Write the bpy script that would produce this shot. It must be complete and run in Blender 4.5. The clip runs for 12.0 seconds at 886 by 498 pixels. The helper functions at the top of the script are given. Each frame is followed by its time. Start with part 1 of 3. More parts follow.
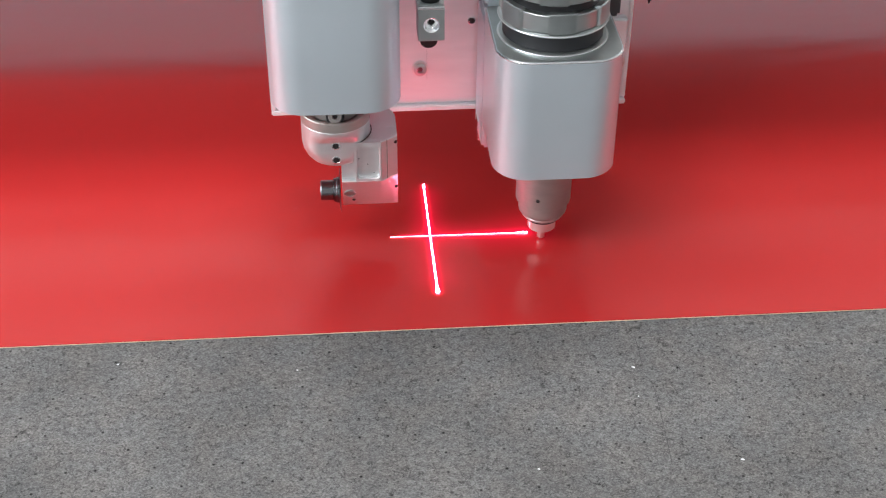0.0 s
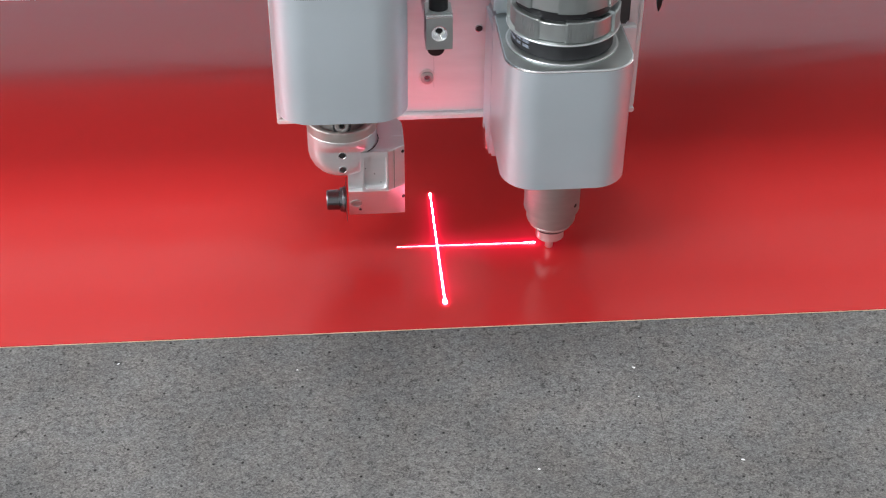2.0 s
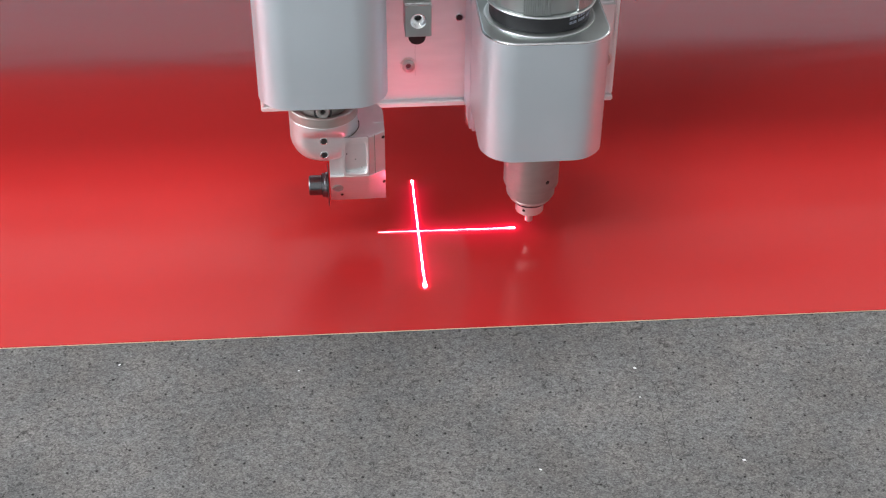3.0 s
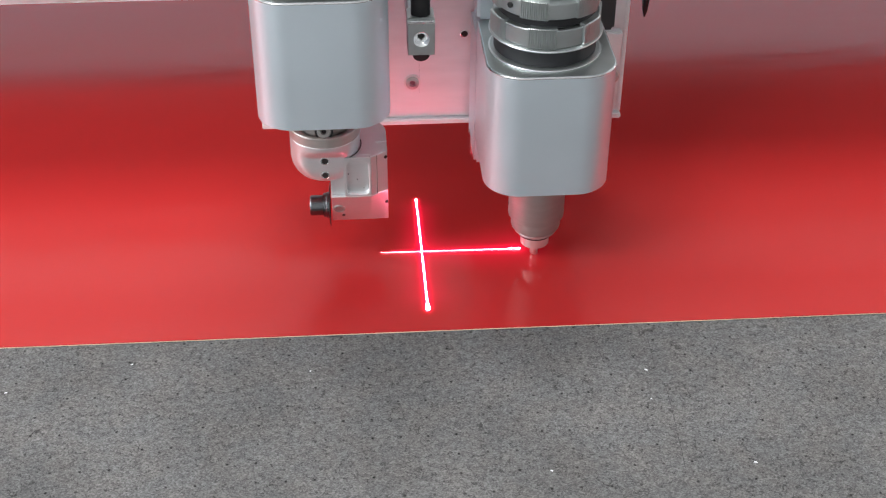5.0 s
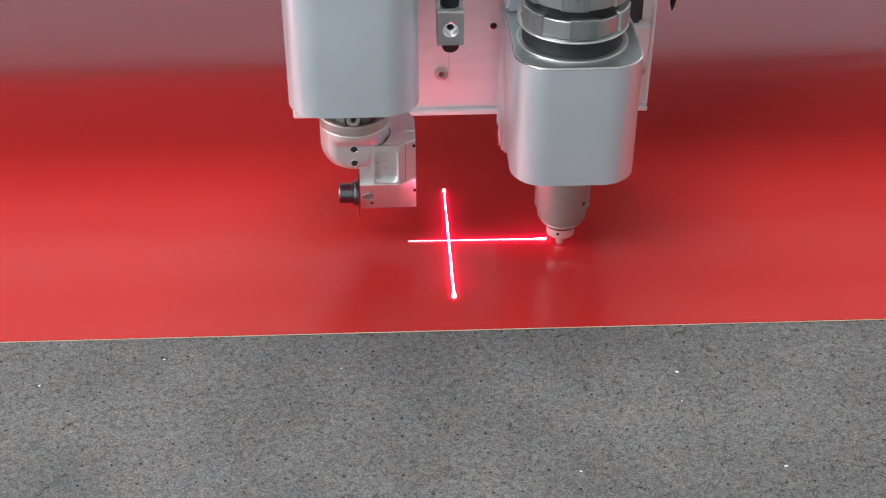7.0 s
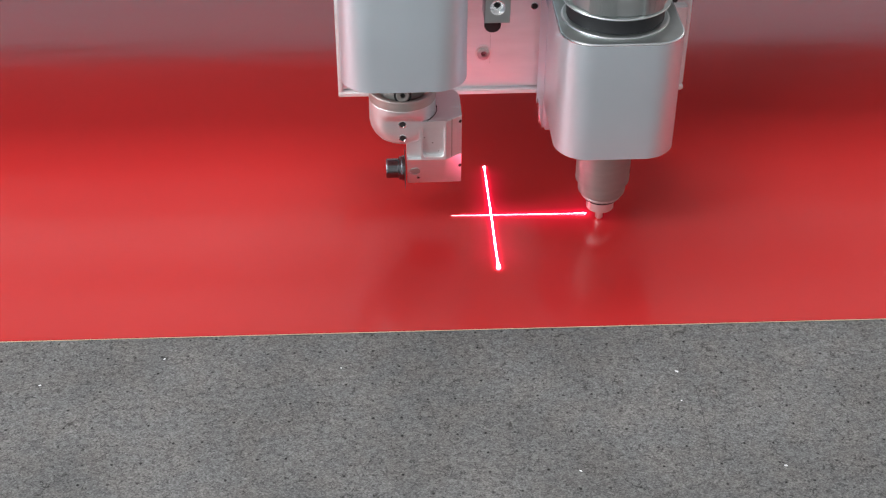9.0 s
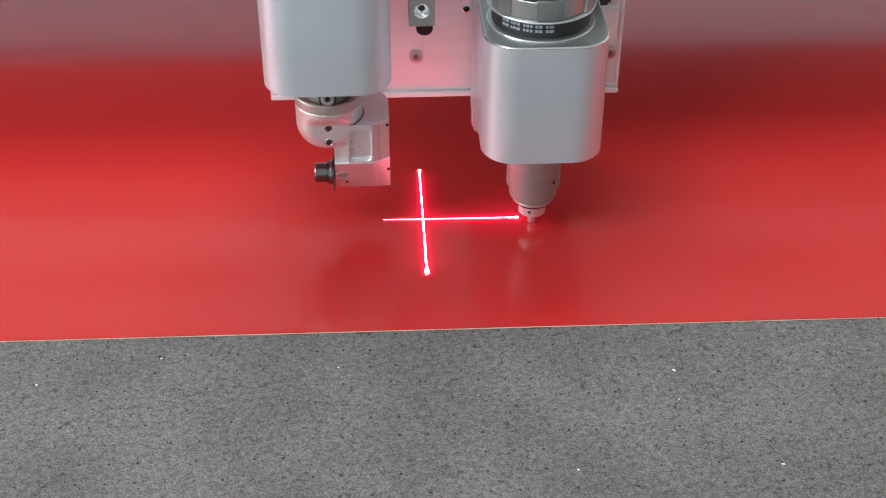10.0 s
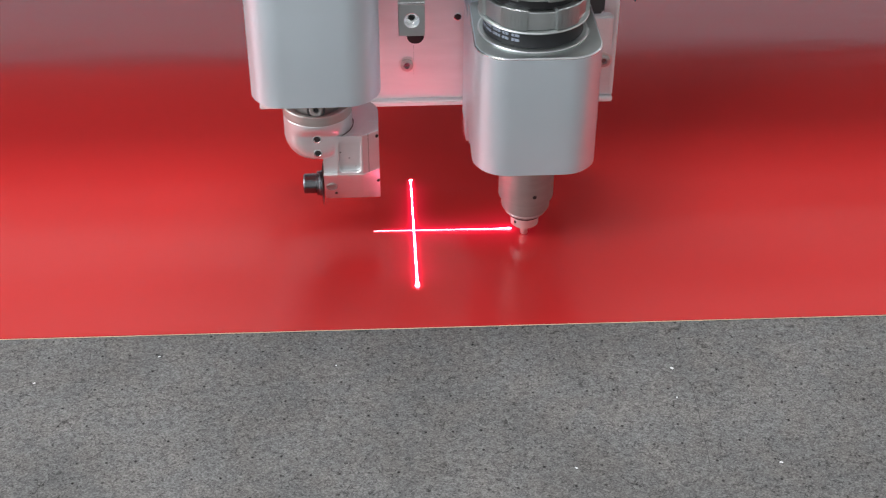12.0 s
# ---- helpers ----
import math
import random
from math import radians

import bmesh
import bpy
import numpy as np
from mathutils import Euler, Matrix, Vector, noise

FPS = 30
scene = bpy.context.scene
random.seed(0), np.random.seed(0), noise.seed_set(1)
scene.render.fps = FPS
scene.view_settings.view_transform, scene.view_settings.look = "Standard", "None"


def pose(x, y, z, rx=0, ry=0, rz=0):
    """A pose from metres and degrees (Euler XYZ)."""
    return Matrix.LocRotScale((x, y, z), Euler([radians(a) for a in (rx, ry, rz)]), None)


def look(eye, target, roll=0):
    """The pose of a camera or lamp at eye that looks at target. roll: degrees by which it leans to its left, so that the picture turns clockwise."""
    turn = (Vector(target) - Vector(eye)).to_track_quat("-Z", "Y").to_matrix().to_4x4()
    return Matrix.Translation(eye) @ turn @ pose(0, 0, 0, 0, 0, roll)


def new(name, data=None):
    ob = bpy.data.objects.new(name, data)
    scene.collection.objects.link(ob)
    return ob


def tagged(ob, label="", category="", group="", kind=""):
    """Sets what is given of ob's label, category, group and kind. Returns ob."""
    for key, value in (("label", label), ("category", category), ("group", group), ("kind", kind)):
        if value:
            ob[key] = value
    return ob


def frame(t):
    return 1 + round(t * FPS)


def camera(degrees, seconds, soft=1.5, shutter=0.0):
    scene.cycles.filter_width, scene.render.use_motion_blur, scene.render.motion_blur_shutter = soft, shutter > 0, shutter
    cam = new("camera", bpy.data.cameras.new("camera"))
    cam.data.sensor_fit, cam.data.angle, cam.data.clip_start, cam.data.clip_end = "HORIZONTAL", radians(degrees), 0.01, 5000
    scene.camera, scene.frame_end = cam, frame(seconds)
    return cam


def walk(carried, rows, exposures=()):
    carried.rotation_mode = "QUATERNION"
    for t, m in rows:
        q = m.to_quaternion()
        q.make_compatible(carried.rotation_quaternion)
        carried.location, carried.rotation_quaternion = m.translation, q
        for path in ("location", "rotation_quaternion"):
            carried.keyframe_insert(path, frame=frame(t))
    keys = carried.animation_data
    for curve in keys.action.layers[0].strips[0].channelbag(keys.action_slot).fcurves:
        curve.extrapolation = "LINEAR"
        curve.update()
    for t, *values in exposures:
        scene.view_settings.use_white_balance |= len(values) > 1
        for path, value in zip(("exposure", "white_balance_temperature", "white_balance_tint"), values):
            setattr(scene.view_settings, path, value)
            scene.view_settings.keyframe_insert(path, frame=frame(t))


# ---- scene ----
cam = camera(36.9, 12.0, soft=1.2, shutter=0.25)
walk(cam, [
    (0, look((-0.0549, -0.7313, 0.5217), (0.0083, -0.0060, -0.0074), 0.48)),
    (0.5, look((-0.0560, -0.7324, 0.5212), (0.0081, -0.0062, -0.0066), 0.56)),
    (1, look((-0.0557, -0.7320, 0.5211), (0.0082, -0.0062, -0.0071), 0.58)),
    (1.5, look((-0.0554, -0.7322, 0.5204), (0.0082, -0.0058, -0.0072), 0.54)),
    (2, look((-0.0549, -0.7318, 0.5205), (0.0081, -0.0057, -0.0074), 0.52)),
    (2.5, look((-0.0555, -0.7323, 0.5202), (0.0083, -0.0060, -0.0075), 0.52)),
    (3, look((-0.0568, -0.7324, 0.5207), (0.0075, -0.0058, -0.0066), 0.56)),
    (5, look((-0.0576, -0.7334, 0.5207), (-0.0004, -0.0055, -0.0055), 0.42)),
    (5.5, look((-0.0574, -0.7347, 0.5208), (-0.0083, -0.0055, -0.0044), 0.23)),
    (6, look((-0.0577, -0.7338, 0.5212), (-0.0108, -0.0054, -0.0054), 0.23)),
    (6.5, look((-0.0573, -0.7348, 0.5203), (-0.0168, -0.0054, -0.0054), 0.14)),
    (7, look((-0.0584, -0.7349, 0.5208), (-0.0218, -0.0055, -0.0052), 0.16)),
    (9, look((-0.0575, -0.7355, 0.5208), (-0.0219, -0.0059, -0.0051), 0.10)),
    (9.5, look((-0.0572, -0.7359, 0.5208), (-0.0221, -0.0060, -0.0046), 0.05)),
    (10, look((-0.0590, -0.7353, 0.5205), (-0.0198, -0.0062, -0.0057), 0.21)),
    (10.5, look((-0.0593, -0.7355, 0.5206), (-0.0192, -0.0068, -0.0060), 0.28)),
    (11, look((-0.0580, -0.7351, 0.5207), (-0.0188, -0.0068, -0.0066), 0.18)),
    (11.5, look((-0.0588, -0.7346, 0.5210), (-0.0181, -0.0070, -0.0072), 0.24)),
    (12, look((-0.0586, -0.7338, 0.5213), (-0.0185, -0.0066, -0.0074), 0.25)),
], exposures=((0, 0.0), (1.5, -0.03), (3, -0.06), (5, -0.04), (7, -0.12), (9.5, -0.18), (10.5, -0.10), (11, -0.13), (11.5, -0.22), (12, -0.13)))

# ---- light ----
world = bpy.data.worlds.new("hall_daylight")
scene.world = world
world.use_nodes = True
sky = world.node_tree.nodes.new("ShaderNodeTexSky")
sky.sky_type = "NISHITA"
sky.sun_disc = False
sky.sun_elevation, sky.sun_rotation = radians(40), radians(250)
world.node_tree.links.new(sky.outputs[0], world.node_tree.nodes["Background"].inputs[0])
world.node_tree.nodes["Background"].inputs[1].default_value = 0.1


def area(name, m, sx, sy, watts, color):
    d = bpy.data.lights.new(name, "AREA")
    d.shape, d.size, d.size_y, d.energy, d.color = "RECTANGLE", sx, sy, watts, color
    ob = new(name, d)
    ob.matrix_world = m
    return ob


# unseen hall's window daylight and overhead light; front and right lamps are added fill
area("window_light_side", look((-3.9, -1.3, 1.4), (0, -1.3, 1.0)), 4.4, 2.2, 182, (0.90, 0.96, 1.0))
area("window_light_back", look((0.0, 4.55, 1.70), (0.0, 0, 1.70)), 7.0, 1.40, 22, (0.95, 0.98, 1.0))
area("overhead_fill_front", look((-2.6, -1.9, 3.9), (-2.6, -1.9, 0)), 2.2, 1.2, 104, (1.0, 0.98, 0.95))
area("ceiling_light_middle", look((-0.2, 1.70, 3.9), (-0.2, 1.70, 0)), 2.6, 1.2, 135, (1.0, 0.98, 0.95))
area("fill_light_right", look((3.95, 2.9, 0.75), (0, 2.5, 0.6)), 3.0, 1.4, 85, (1.0, 0.95, 0.90))


# ---- materials ----
def material(name, base, rough=0.5, metal=0.0, vary=0.0, scale=40.0, stretch=(1, 1, 1), bump=0.0, bump_scale=300.0, dist=0.0005,
             rough_vary=0.0, spec=0.5):
    mat = bpy.data.materials.new(name)
    mat.use_nodes = True
    nt = mat.node_tree
    n, l = nt.nodes, nt.links
    b = n["Principled BSDF"]
    b.inputs["Base Color"].default_value = (*base, 1)
    b.inputs["Roughness"].default_value = rough
    b.inputs["Metallic"].default_value = metal
    b.inputs["Specular IOR Level"].default_value = spec
    tc = n.new("ShaderNodeTexCoord")
    mp = n.new("ShaderNodeMapping")
    mp.inputs["Scale"].default_value = stretch
    l.new(tc.outputs["Object"], mp.inputs["Vector"])
    no = n.new("ShaderNodeTexNoise")
    no.inputs["Scale"].default_value, no.inputs["Detail"].default_value = scale, 6
    l.new(mp.outputs[0], no.inputs["Vector"])
    if vary:
        r = n.new("ShaderNodeMapRange")
        r.inputs["From Min"].default_value, r.inputs["From Max"].default_value = 0.3, 0.7
        r.inputs["To Min"].default_value, r.inputs["To Max"].default_value = 1 - vary, 1 + vary
        l.new(no.outputs["Fac"], r.inputs["Value"])
        mx = n.new("ShaderNodeVectorMath")
        mx.operation = "SCALE"
        mx.inputs[0].default_value = base
        l.new(r.outputs[0], mx.inputs["Scale"])
        l.new(mx.outputs[0], b.inputs["Base Color"])
    if rough_vary:
        r = n.new("ShaderNodeMapRange")
        r.inputs["From Min"].default_value, r.inputs["From Max"].default_value = 0.3, 0.7
        r.inputs["To Min"].default_value, r.inputs["To Max"].default_value = rough - rough_vary, rough + rough_vary
        l.new(no.outputs["Fac"], r.inputs["Value"])
        l.new(r.outputs[0], b.inputs["Roughness"])
    if bump:
        nb = n.new("ShaderNodeTexNoise")
        nb.inputs["Scale"].default_value, nb.inputs["Detail"].default_value = bump_scale, 4
        l.new(mp.outputs[0], nb.inputs["Vector"])
        bp = n.new("ShaderNodeBump")
        bp.inputs["Strength"].default_value, bp.inputs["Distance"].default_value = bump, dist
        l.new(nb.outputs["Fac"], bp.inputs["Height"])
        l.new(bp.outputs[0], b.inputs["Normal"])
    return mat


def felt_material():
    """Grey needled felt with flecks, fibres, fine cuts and a lattice of punched vacuum holes."""
    mat = bpy.data.materials.new("grey_felt")
    mat.use_nodes = True
    nt = mat.node_tree
    n, l = nt.nodes, nt.links
    b = n["Principled BSDF"]
    b.inputs["Roughness"].default_value = 0.95
    b.inputs["Specular IOR Level"].default_value = 0.15

    def math_(op, a, c=None, d=None):
        m = n.new("ShaderNodeMath")
        m.operation = op
        for i, v in enumerate((a, c, d)):
            if v is None:
                continue
            if isinstance(v, (int, float)):
                m.inputs[i].default_value = v
            else:
                l.new(v, m.inputs[i])
        return m.outputs[0]

    def noise_(scale, detail, stretch=(1, 1, 1), turn=0.0):
        mp = n.new("ShaderNodeMapping")
        mp.inputs["Scale"].default_value = stretch
        mp.inputs["Rotation"].default_value = (0, 0, turn)
        l.new(tc.outputs["Object"], mp.inputs["Vector"])
        t = n.new("ShaderNodeTexNoise")
        t.inputs["Scale"].default_value, t.inputs["Detail"].default_value = scale, detail
        l.new(mp.outputs[0], t.inputs["Vector"])
        return t

    def ramp_(v, a, c, lo, hi):
        r = n.new("ShaderNodeMapRange")
        r.interpolation_type = "SMOOTHSTEP"
        for k, w in zip(("From Min", "From Max", "To Min", "To Max"), (a, c, lo, hi)):
            r.inputs[k].default_value = w
        l.new(v, r.inputs["Value"])
        return r.outputs[0]

    tc = n.new("ShaderNodeTexCoord")
    # flecks at three sizes, drawn out along the table as pressed fibres are
    fine = noise_(900, 3, (0.82, 1, 1), 0.5).outputs["Fac"]
    mid = noise_(300, 4, (0.75, 1, 1), -0.4).outputs["Fac"]
    wide = noise_(14, 3).outputs["Fac"]
    tone = math_("ADD", ramp_(fine, 0.3, 0.7, 0.72, 1.26), ramp_(mid, 0.3, 0.7, -0.17, 0.17))
    tone = math_("MULTIPLY", tone, ramp_(wide, 0.3, 0.7, 0.88, 1.12))
    dark = ramp_(noise_(520, 2, (0.8, 1, 1), 0.9).outputs["Fac"], 0.60, 0.70, 1.0, 0.66)
    tone = math_("MULTIPLY", tone, dark)
    # salt and pepper of single fibres
    fl = n.new("ShaderNodeTexVoronoi")
    fl.inputs["Scale"].default_value = 1250
    fm = n.new("ShaderNodeMapping")
    fm.inputs["Scale"].default_value = (0.8, 1, 1)
    l.new(tc.outputs["Object"], fm.inputs["Vector"])
    l.new(fm.outputs[0], fl.inputs["Vector"])
    fs = n.new("ShaderNodeSeparateColor")
    l.new(fl.outputs["Color"], fs.inputs[0])
    tone = math_("MULTIPLY", tone, ramp_(fs.outputs[0], 0.0, 1.0, 0.84, 1.16))
    # short fibre cracks between the matted tufts
    warp = noise_(160, 3)
    for scale, stretch, lim, depth in ((105, (0.8, 1, 1), 0.03, 0.5), (190, (1, 0.8, 1), 0.045, 0.48), (300, (1, 1, 1), 0.06, 0.45)):
        mp = n.new("ShaderNodeMapping")
        mp.inputs["Scale"].default_value = stretch
        ad = n.new("ShaderNodeVectorMath")
        ad.operation = "MULTIPLY_ADD"
        l.new(warp.outputs["Color"], ad.inputs[0])
        ad.inputs[1].default_value = (0.012, 0.012, 0)
        l.new(tc.outputs["Object"], ad.inputs[2])
        l.new(ad.outputs[0], mp.inputs["Vector"])
        vo = n.new("ShaderNodeTexVoronoi")
        vo.feature = "DISTANCE_TO_EDGE"
        vo.inputs["Scale"].default_value = scale
        l.new(mp.outputs[0], vo.inputs["Vector"])
        gate = ramp_(noise_(scale * 0.9, 2).outputs["Fac"], 0.5, 0.6, 0.0, depth)
        tone = math_("MULTIPLY", tone, math_("SUBTRACT", 1.0, math_("MULTIPLY", ramp_(vo.outputs["Distance"], 0.0, lim, 1.0, 0.0), gate)))
    # punched holes, 16 by 15 mm apart, their dark insides painted into the colour
    jit = noise_(31, 1)
    sep = n.new("ShaderNodeSeparateXYZ")
    l.new(tc.outputs["Object"], sep.inputs[0])
    jc = n.new("ShaderNodeSeparateColor")
    l.new(jit.outputs["Color"], jc.inputs[0])
    px = math_("ADD", math_("SUBTRACT", sep.outputs[0], -0.1971), math_("MULTIPLY", math_("SUBTRACT", jc.outputs[0], 0.5), 0.0025))
    py = math_("ADD", math_("SUBTRACT", sep.outputs[1], -0.1766), math_("MULTIPLY", math_("SUBTRACT", jc.outputs[1], 0.5), 0.0025))
    fx = math_("SUBTRACT", math_("FRACT", math_("DIVIDE", math_("ADD", px, 1.59 + 0.00795), 0.0159)), 0.5)
    fy = math_("SUBTRACT", math_("FRACT", math_("DIVIDE", math_("ADD", py, 1.50 + 0.0075), 0.0150)), 0.5)
    fx, fy = math_("MULTIPLY", fx, 0.0159), math_("MULTIPLY", fy, 0.0150)
    rr = math_("SQRT", math_("ADD", math_("MULTIPLY", fx, fx), math_("MULTIPLY", fy, fy)))
    size = ramp_(noise_(55, 1).outputs["Fac"], 0.35, 0.62, 0.5, 1.0)
    hole = math_("MULTIPLY", ramp_(rr, 0.0003, 0.0012, 1.0, 0.0), size)
    tone = math_("MULTIPLY", tone, math_("SUBTRACT", 1.0, math_("MULTIPLY", hole, 0.85)))
    col = n.new("ShaderNodeVectorMath")
    col.operation = "SCALE"
    tint = n.new("ShaderNodeMix")
    tint.data_type = "RGBA"
    tint.inputs[6].default_value, tint.inputs[7].default_value = (0.138, 0.138, 0.140, 1), (0.146, 0.141, 0.139, 1)
    l.new(ramp_(noise_(48, 4).outputs["Fac"], 0.35, 0.65, 0.0, 1.0), tint.inputs[0])
    l.new(tint.outputs[2], col.inputs[0])
    l.new(tone, col.inputs["Scale"])
    l.new(col.outputs[0], b.inputs["Base Color"])
    bp = n.new("ShaderNodeBump")
    bp.inputs["Strength"].default_value, bp.inputs["Distance"].default_value = 0.2, 0.0005
    l.new(math_("SUBTRACT", math_("ADD", fine, mid), hole), bp.inputs["Height"])
    l.new(bp.outputs[0], b.inputs["Normal"])
    return mat


def sheet_material():
    """Smooth red coated sheet: satin gloss with faint waves and rub marks."""
    mat = material("red_coated_sheet", (0.465, 0.0225, 0.0225), rough=0.19, spec=0.58)
    nt = mat.node_tree
    n, l = nt.nodes, nt.links
    b = n["Principled BSDF"]
    tc = n.new("ShaderNodeTexCoord")
    mp = n.new("ShaderNodeMapping")
    mp.inputs["Scale"].default_value = (0.35, 1.6, 1)
    l.new(tc.outputs["Object"], mp.inputs["Vector"])
    w = n.new("ShaderNodeTexNoise")
    w.inputs["Scale"].default_value, w.inputs["Detail"].default_value = 12, 3
    l.new(mp.outputs[0], w.inputs["Vector"])
    g = n.new("ShaderNodeTexNoise")
    g.inputs["Scale"].default_value, g.inputs["Detail"].default_value = 700, 2
    l.new(tc.outputs["Object"], g.inputs["Vector"])
    # the sheet lies less flat towards its far end in x, with creases and small dents
    sep = n.new("ShaderNodeSeparateXYZ")
    l.new(tc.outputs["Object"], sep.inputs[0])

    def span(v, a, c, lo, hi):
        r = n.new("ShaderNodeMapRange")
        r.interpolation_type = "SMOOTHSTEP"
        for k, x in zip(("From Min", "From Max", "To Min", "To Max"), (a, c, lo, hi)):
            r.inputs[k].default_value = x
        l.new(v, r.inputs["Value"])
        return r.outputs[0]

    def join(op, a, c):
        m = n.new("ShaderNodeMath")
        m.operation = op
        l.new(a, m.inputs[0])
        l.new(c, m.inputs[1])
        return m.outputs[0]

    far = join("MULTIPLY", span(sep.outputs[0], 0.08, 0.36, 0.0, 0.30), span(sep.outputs[1], 0.12, 0.34, 0.0, 1.0))
    cr = n.new("ShaderNodeTexNoise")
    cr.inputs["Scale"].default_value, cr.inputs["Detail"].default_value = 34, 2
    l.new(mp.outputs[0], cr.inputs["Vector"])
    dent = n.new("ShaderNodeTexVoronoi")
    dent.inputs["Scale"].default_value = 19
    l.new(tc.outputs["Object"], dent.inputs["Vector"])
    dc = n.new("ShaderNodeSeparateColor")
    l.new(dent.outputs["Color"], dc.inputs[0])
    dot = join("MULTIPLY", span(dent.outputs["Distance"], 0.0, 0.17, 0.30, 0.0), span(dc.outputs[0], 0.72, 0.74, 0.0, 1.0))
    dot = join("MULTIPLY", dot, span(sep.outputs[1], 0.22, 0.30, 0.0, 1.0))
    high = join("ADD", w.outputs["Fac"], join("ADD", join("MULTIPLY", cr.outputs["Fac"], far), dot))
    b1 = n.new("ShaderNodeBump")
    b1.inputs["Strength"].default_value, b1.inputs["Distance"].default_value = 0.11, 0.005
    l.new(high, b1.inputs["Height"])
    b2 = n.new("ShaderNodeBump")
    b2.inputs["Strength"].default_value, b2.inputs["Distance"].default_value = 0.12, 0.0002
    l.new(g.outputs["Fac"], b2.inputs["Height"])
    l.new(b1.outputs[0], b2.inputs["Normal"])
    l.new(b2.outputs[0], b.inputs["Normal"])
    return mat


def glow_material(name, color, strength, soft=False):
    """Emission in place of laser light. soft: a painted glow that falls off across the line, whose half width is 1 in
    UV.
    """
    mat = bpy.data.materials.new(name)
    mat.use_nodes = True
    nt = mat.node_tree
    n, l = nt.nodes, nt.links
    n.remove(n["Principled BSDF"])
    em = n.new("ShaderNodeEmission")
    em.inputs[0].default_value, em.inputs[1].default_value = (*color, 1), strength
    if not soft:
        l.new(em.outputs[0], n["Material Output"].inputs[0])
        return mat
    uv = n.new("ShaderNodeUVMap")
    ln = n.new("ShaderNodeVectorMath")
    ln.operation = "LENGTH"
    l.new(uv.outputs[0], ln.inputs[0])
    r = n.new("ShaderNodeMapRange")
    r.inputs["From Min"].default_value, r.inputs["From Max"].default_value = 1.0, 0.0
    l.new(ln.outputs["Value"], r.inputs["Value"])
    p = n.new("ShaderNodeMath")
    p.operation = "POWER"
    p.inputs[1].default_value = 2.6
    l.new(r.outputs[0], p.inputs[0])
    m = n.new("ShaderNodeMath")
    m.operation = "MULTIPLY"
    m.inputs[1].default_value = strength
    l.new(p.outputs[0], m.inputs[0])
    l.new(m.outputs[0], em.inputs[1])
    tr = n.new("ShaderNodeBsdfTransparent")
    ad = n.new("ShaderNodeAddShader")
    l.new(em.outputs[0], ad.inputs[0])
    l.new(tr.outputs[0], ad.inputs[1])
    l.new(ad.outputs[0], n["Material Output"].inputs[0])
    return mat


FELT = felt_material()
SHEET = sheet_material()
CORE = material("yellow_sheet_core", (1.0, 0.80, 0.58), 0.7, vary=0.1, scale=60)
ALU = material("bead_blasted_aluminium", (0.73, 0.815, 0.875), 0.41, 0.80, vary=0.02, scale=22, stretch=(1, 1, 1), bump=0.05, bump_scale=1500, dist=0.0001, rough_vary=0.03)
RIM = material("polished_aluminium_edge", (0.88, 0.89, 0.9), 0.25, 1.0)
MILLED = material("milled_aluminium", (0.74, 0.74, 0.75), 0.40, 0.78, vary=0.03, scale=160, stretch=(1, 1, 3), bump=0.15, bump_scale=900, dist=0.0001, rough_vary=0.08)
PLATE = material("clear_anodised_plate", (0.84, 0.83, 0.85), 0.50, 0.65, vary=0.04, scale=25, stretch=(1, 1, 5), bump=0.08, bump_scale=800, dist=0.0001)
LIP = material("pale_plate_edge", (0.86, 0.85, 0.86), 0.45, 0.35, vary=0.03, scale=60)
TURNED = material("dull_turned_collar", (0.50, 0.47, 0.44), 0.40, 0.75, vary=0.05, scale=60, stretch=(1, 1, 8))
WORN = material("worn_steel_screw", (0.50, 0.48, 0.47), 0.36, 0.75, vary=0.15, scale=300, bump=0.1, bump_scale=900, dist=0.0001)
STEEL = material("ground_steel", (0.29, 0.275, 0.262), 0.42, 0.5, vary=0.06, scale=60, stretch=(1, 1, 4), bump=0.06, bump_scale=700, dist=0.0001)
NICKEL = material("nickel_plated_steel", (0.78, 0.76, 0.75), 0.30, 0.8, vary=0.06, scale=80)
FLANGE = material("turned_pulley_aluminium", (0.80, 0.82, 0.82), 0.28, 0.85, vary=0.04, scale=80)
NUT = material("grey_anodised_nut", (0.50, 0.53, 0.53), 0.33, 0.9, vary=0.06, scale=90, bump=0.06, bump_scale=900, dist=0.0001)
BELT_AND_GAP = material("black_rubber_belt_and_gap_shade", (0.018, 0.019, 0.022), 0.55, vary=0.15, scale=120, bump=0.2, bump_scale=1200, dist=0.0002)
PRINT = material("white_belt_print", (0.32, 0.36, 0.44), 0.6)
BLACK = material("black_oxide", (0.02, 0.02, 0.022), 0.38, 0.3, vary=0.1, scale=100)
# near-black on flat discs paints the shade inside holes and gaps; also stains
HOLE = material("dark_bores_gaps_stains", (0.012, 0.011, 0.011), 0.7)
KNOB = material("dark_chrome", (0.16, 0.16, 0.17), 0.22, 1.0, vary=0.05, scale=100)
# for real knife cuts and for the painted shadow along the sheet's edge
CUT_AND_SHADE = material("cut_felt_and_edge_shade", (0.05, 0.05, 0.05), 0.95)
LINT_AND_SLIT = material("white_lint_and_lit_slit", (0.75, 0.76, 0.78), 0.9)
PLASTER = material("painted_plaster", (0.62, 0.63, 0.64), 0.8, vary=0.05, scale=3, bump=0.1, bump_scale=60)
CONCRETE = material("hall_floor", (0.22, 0.22, 0.21), 0.6, vary=0.1, scale=4, bump=0.1, bump_scale=50)
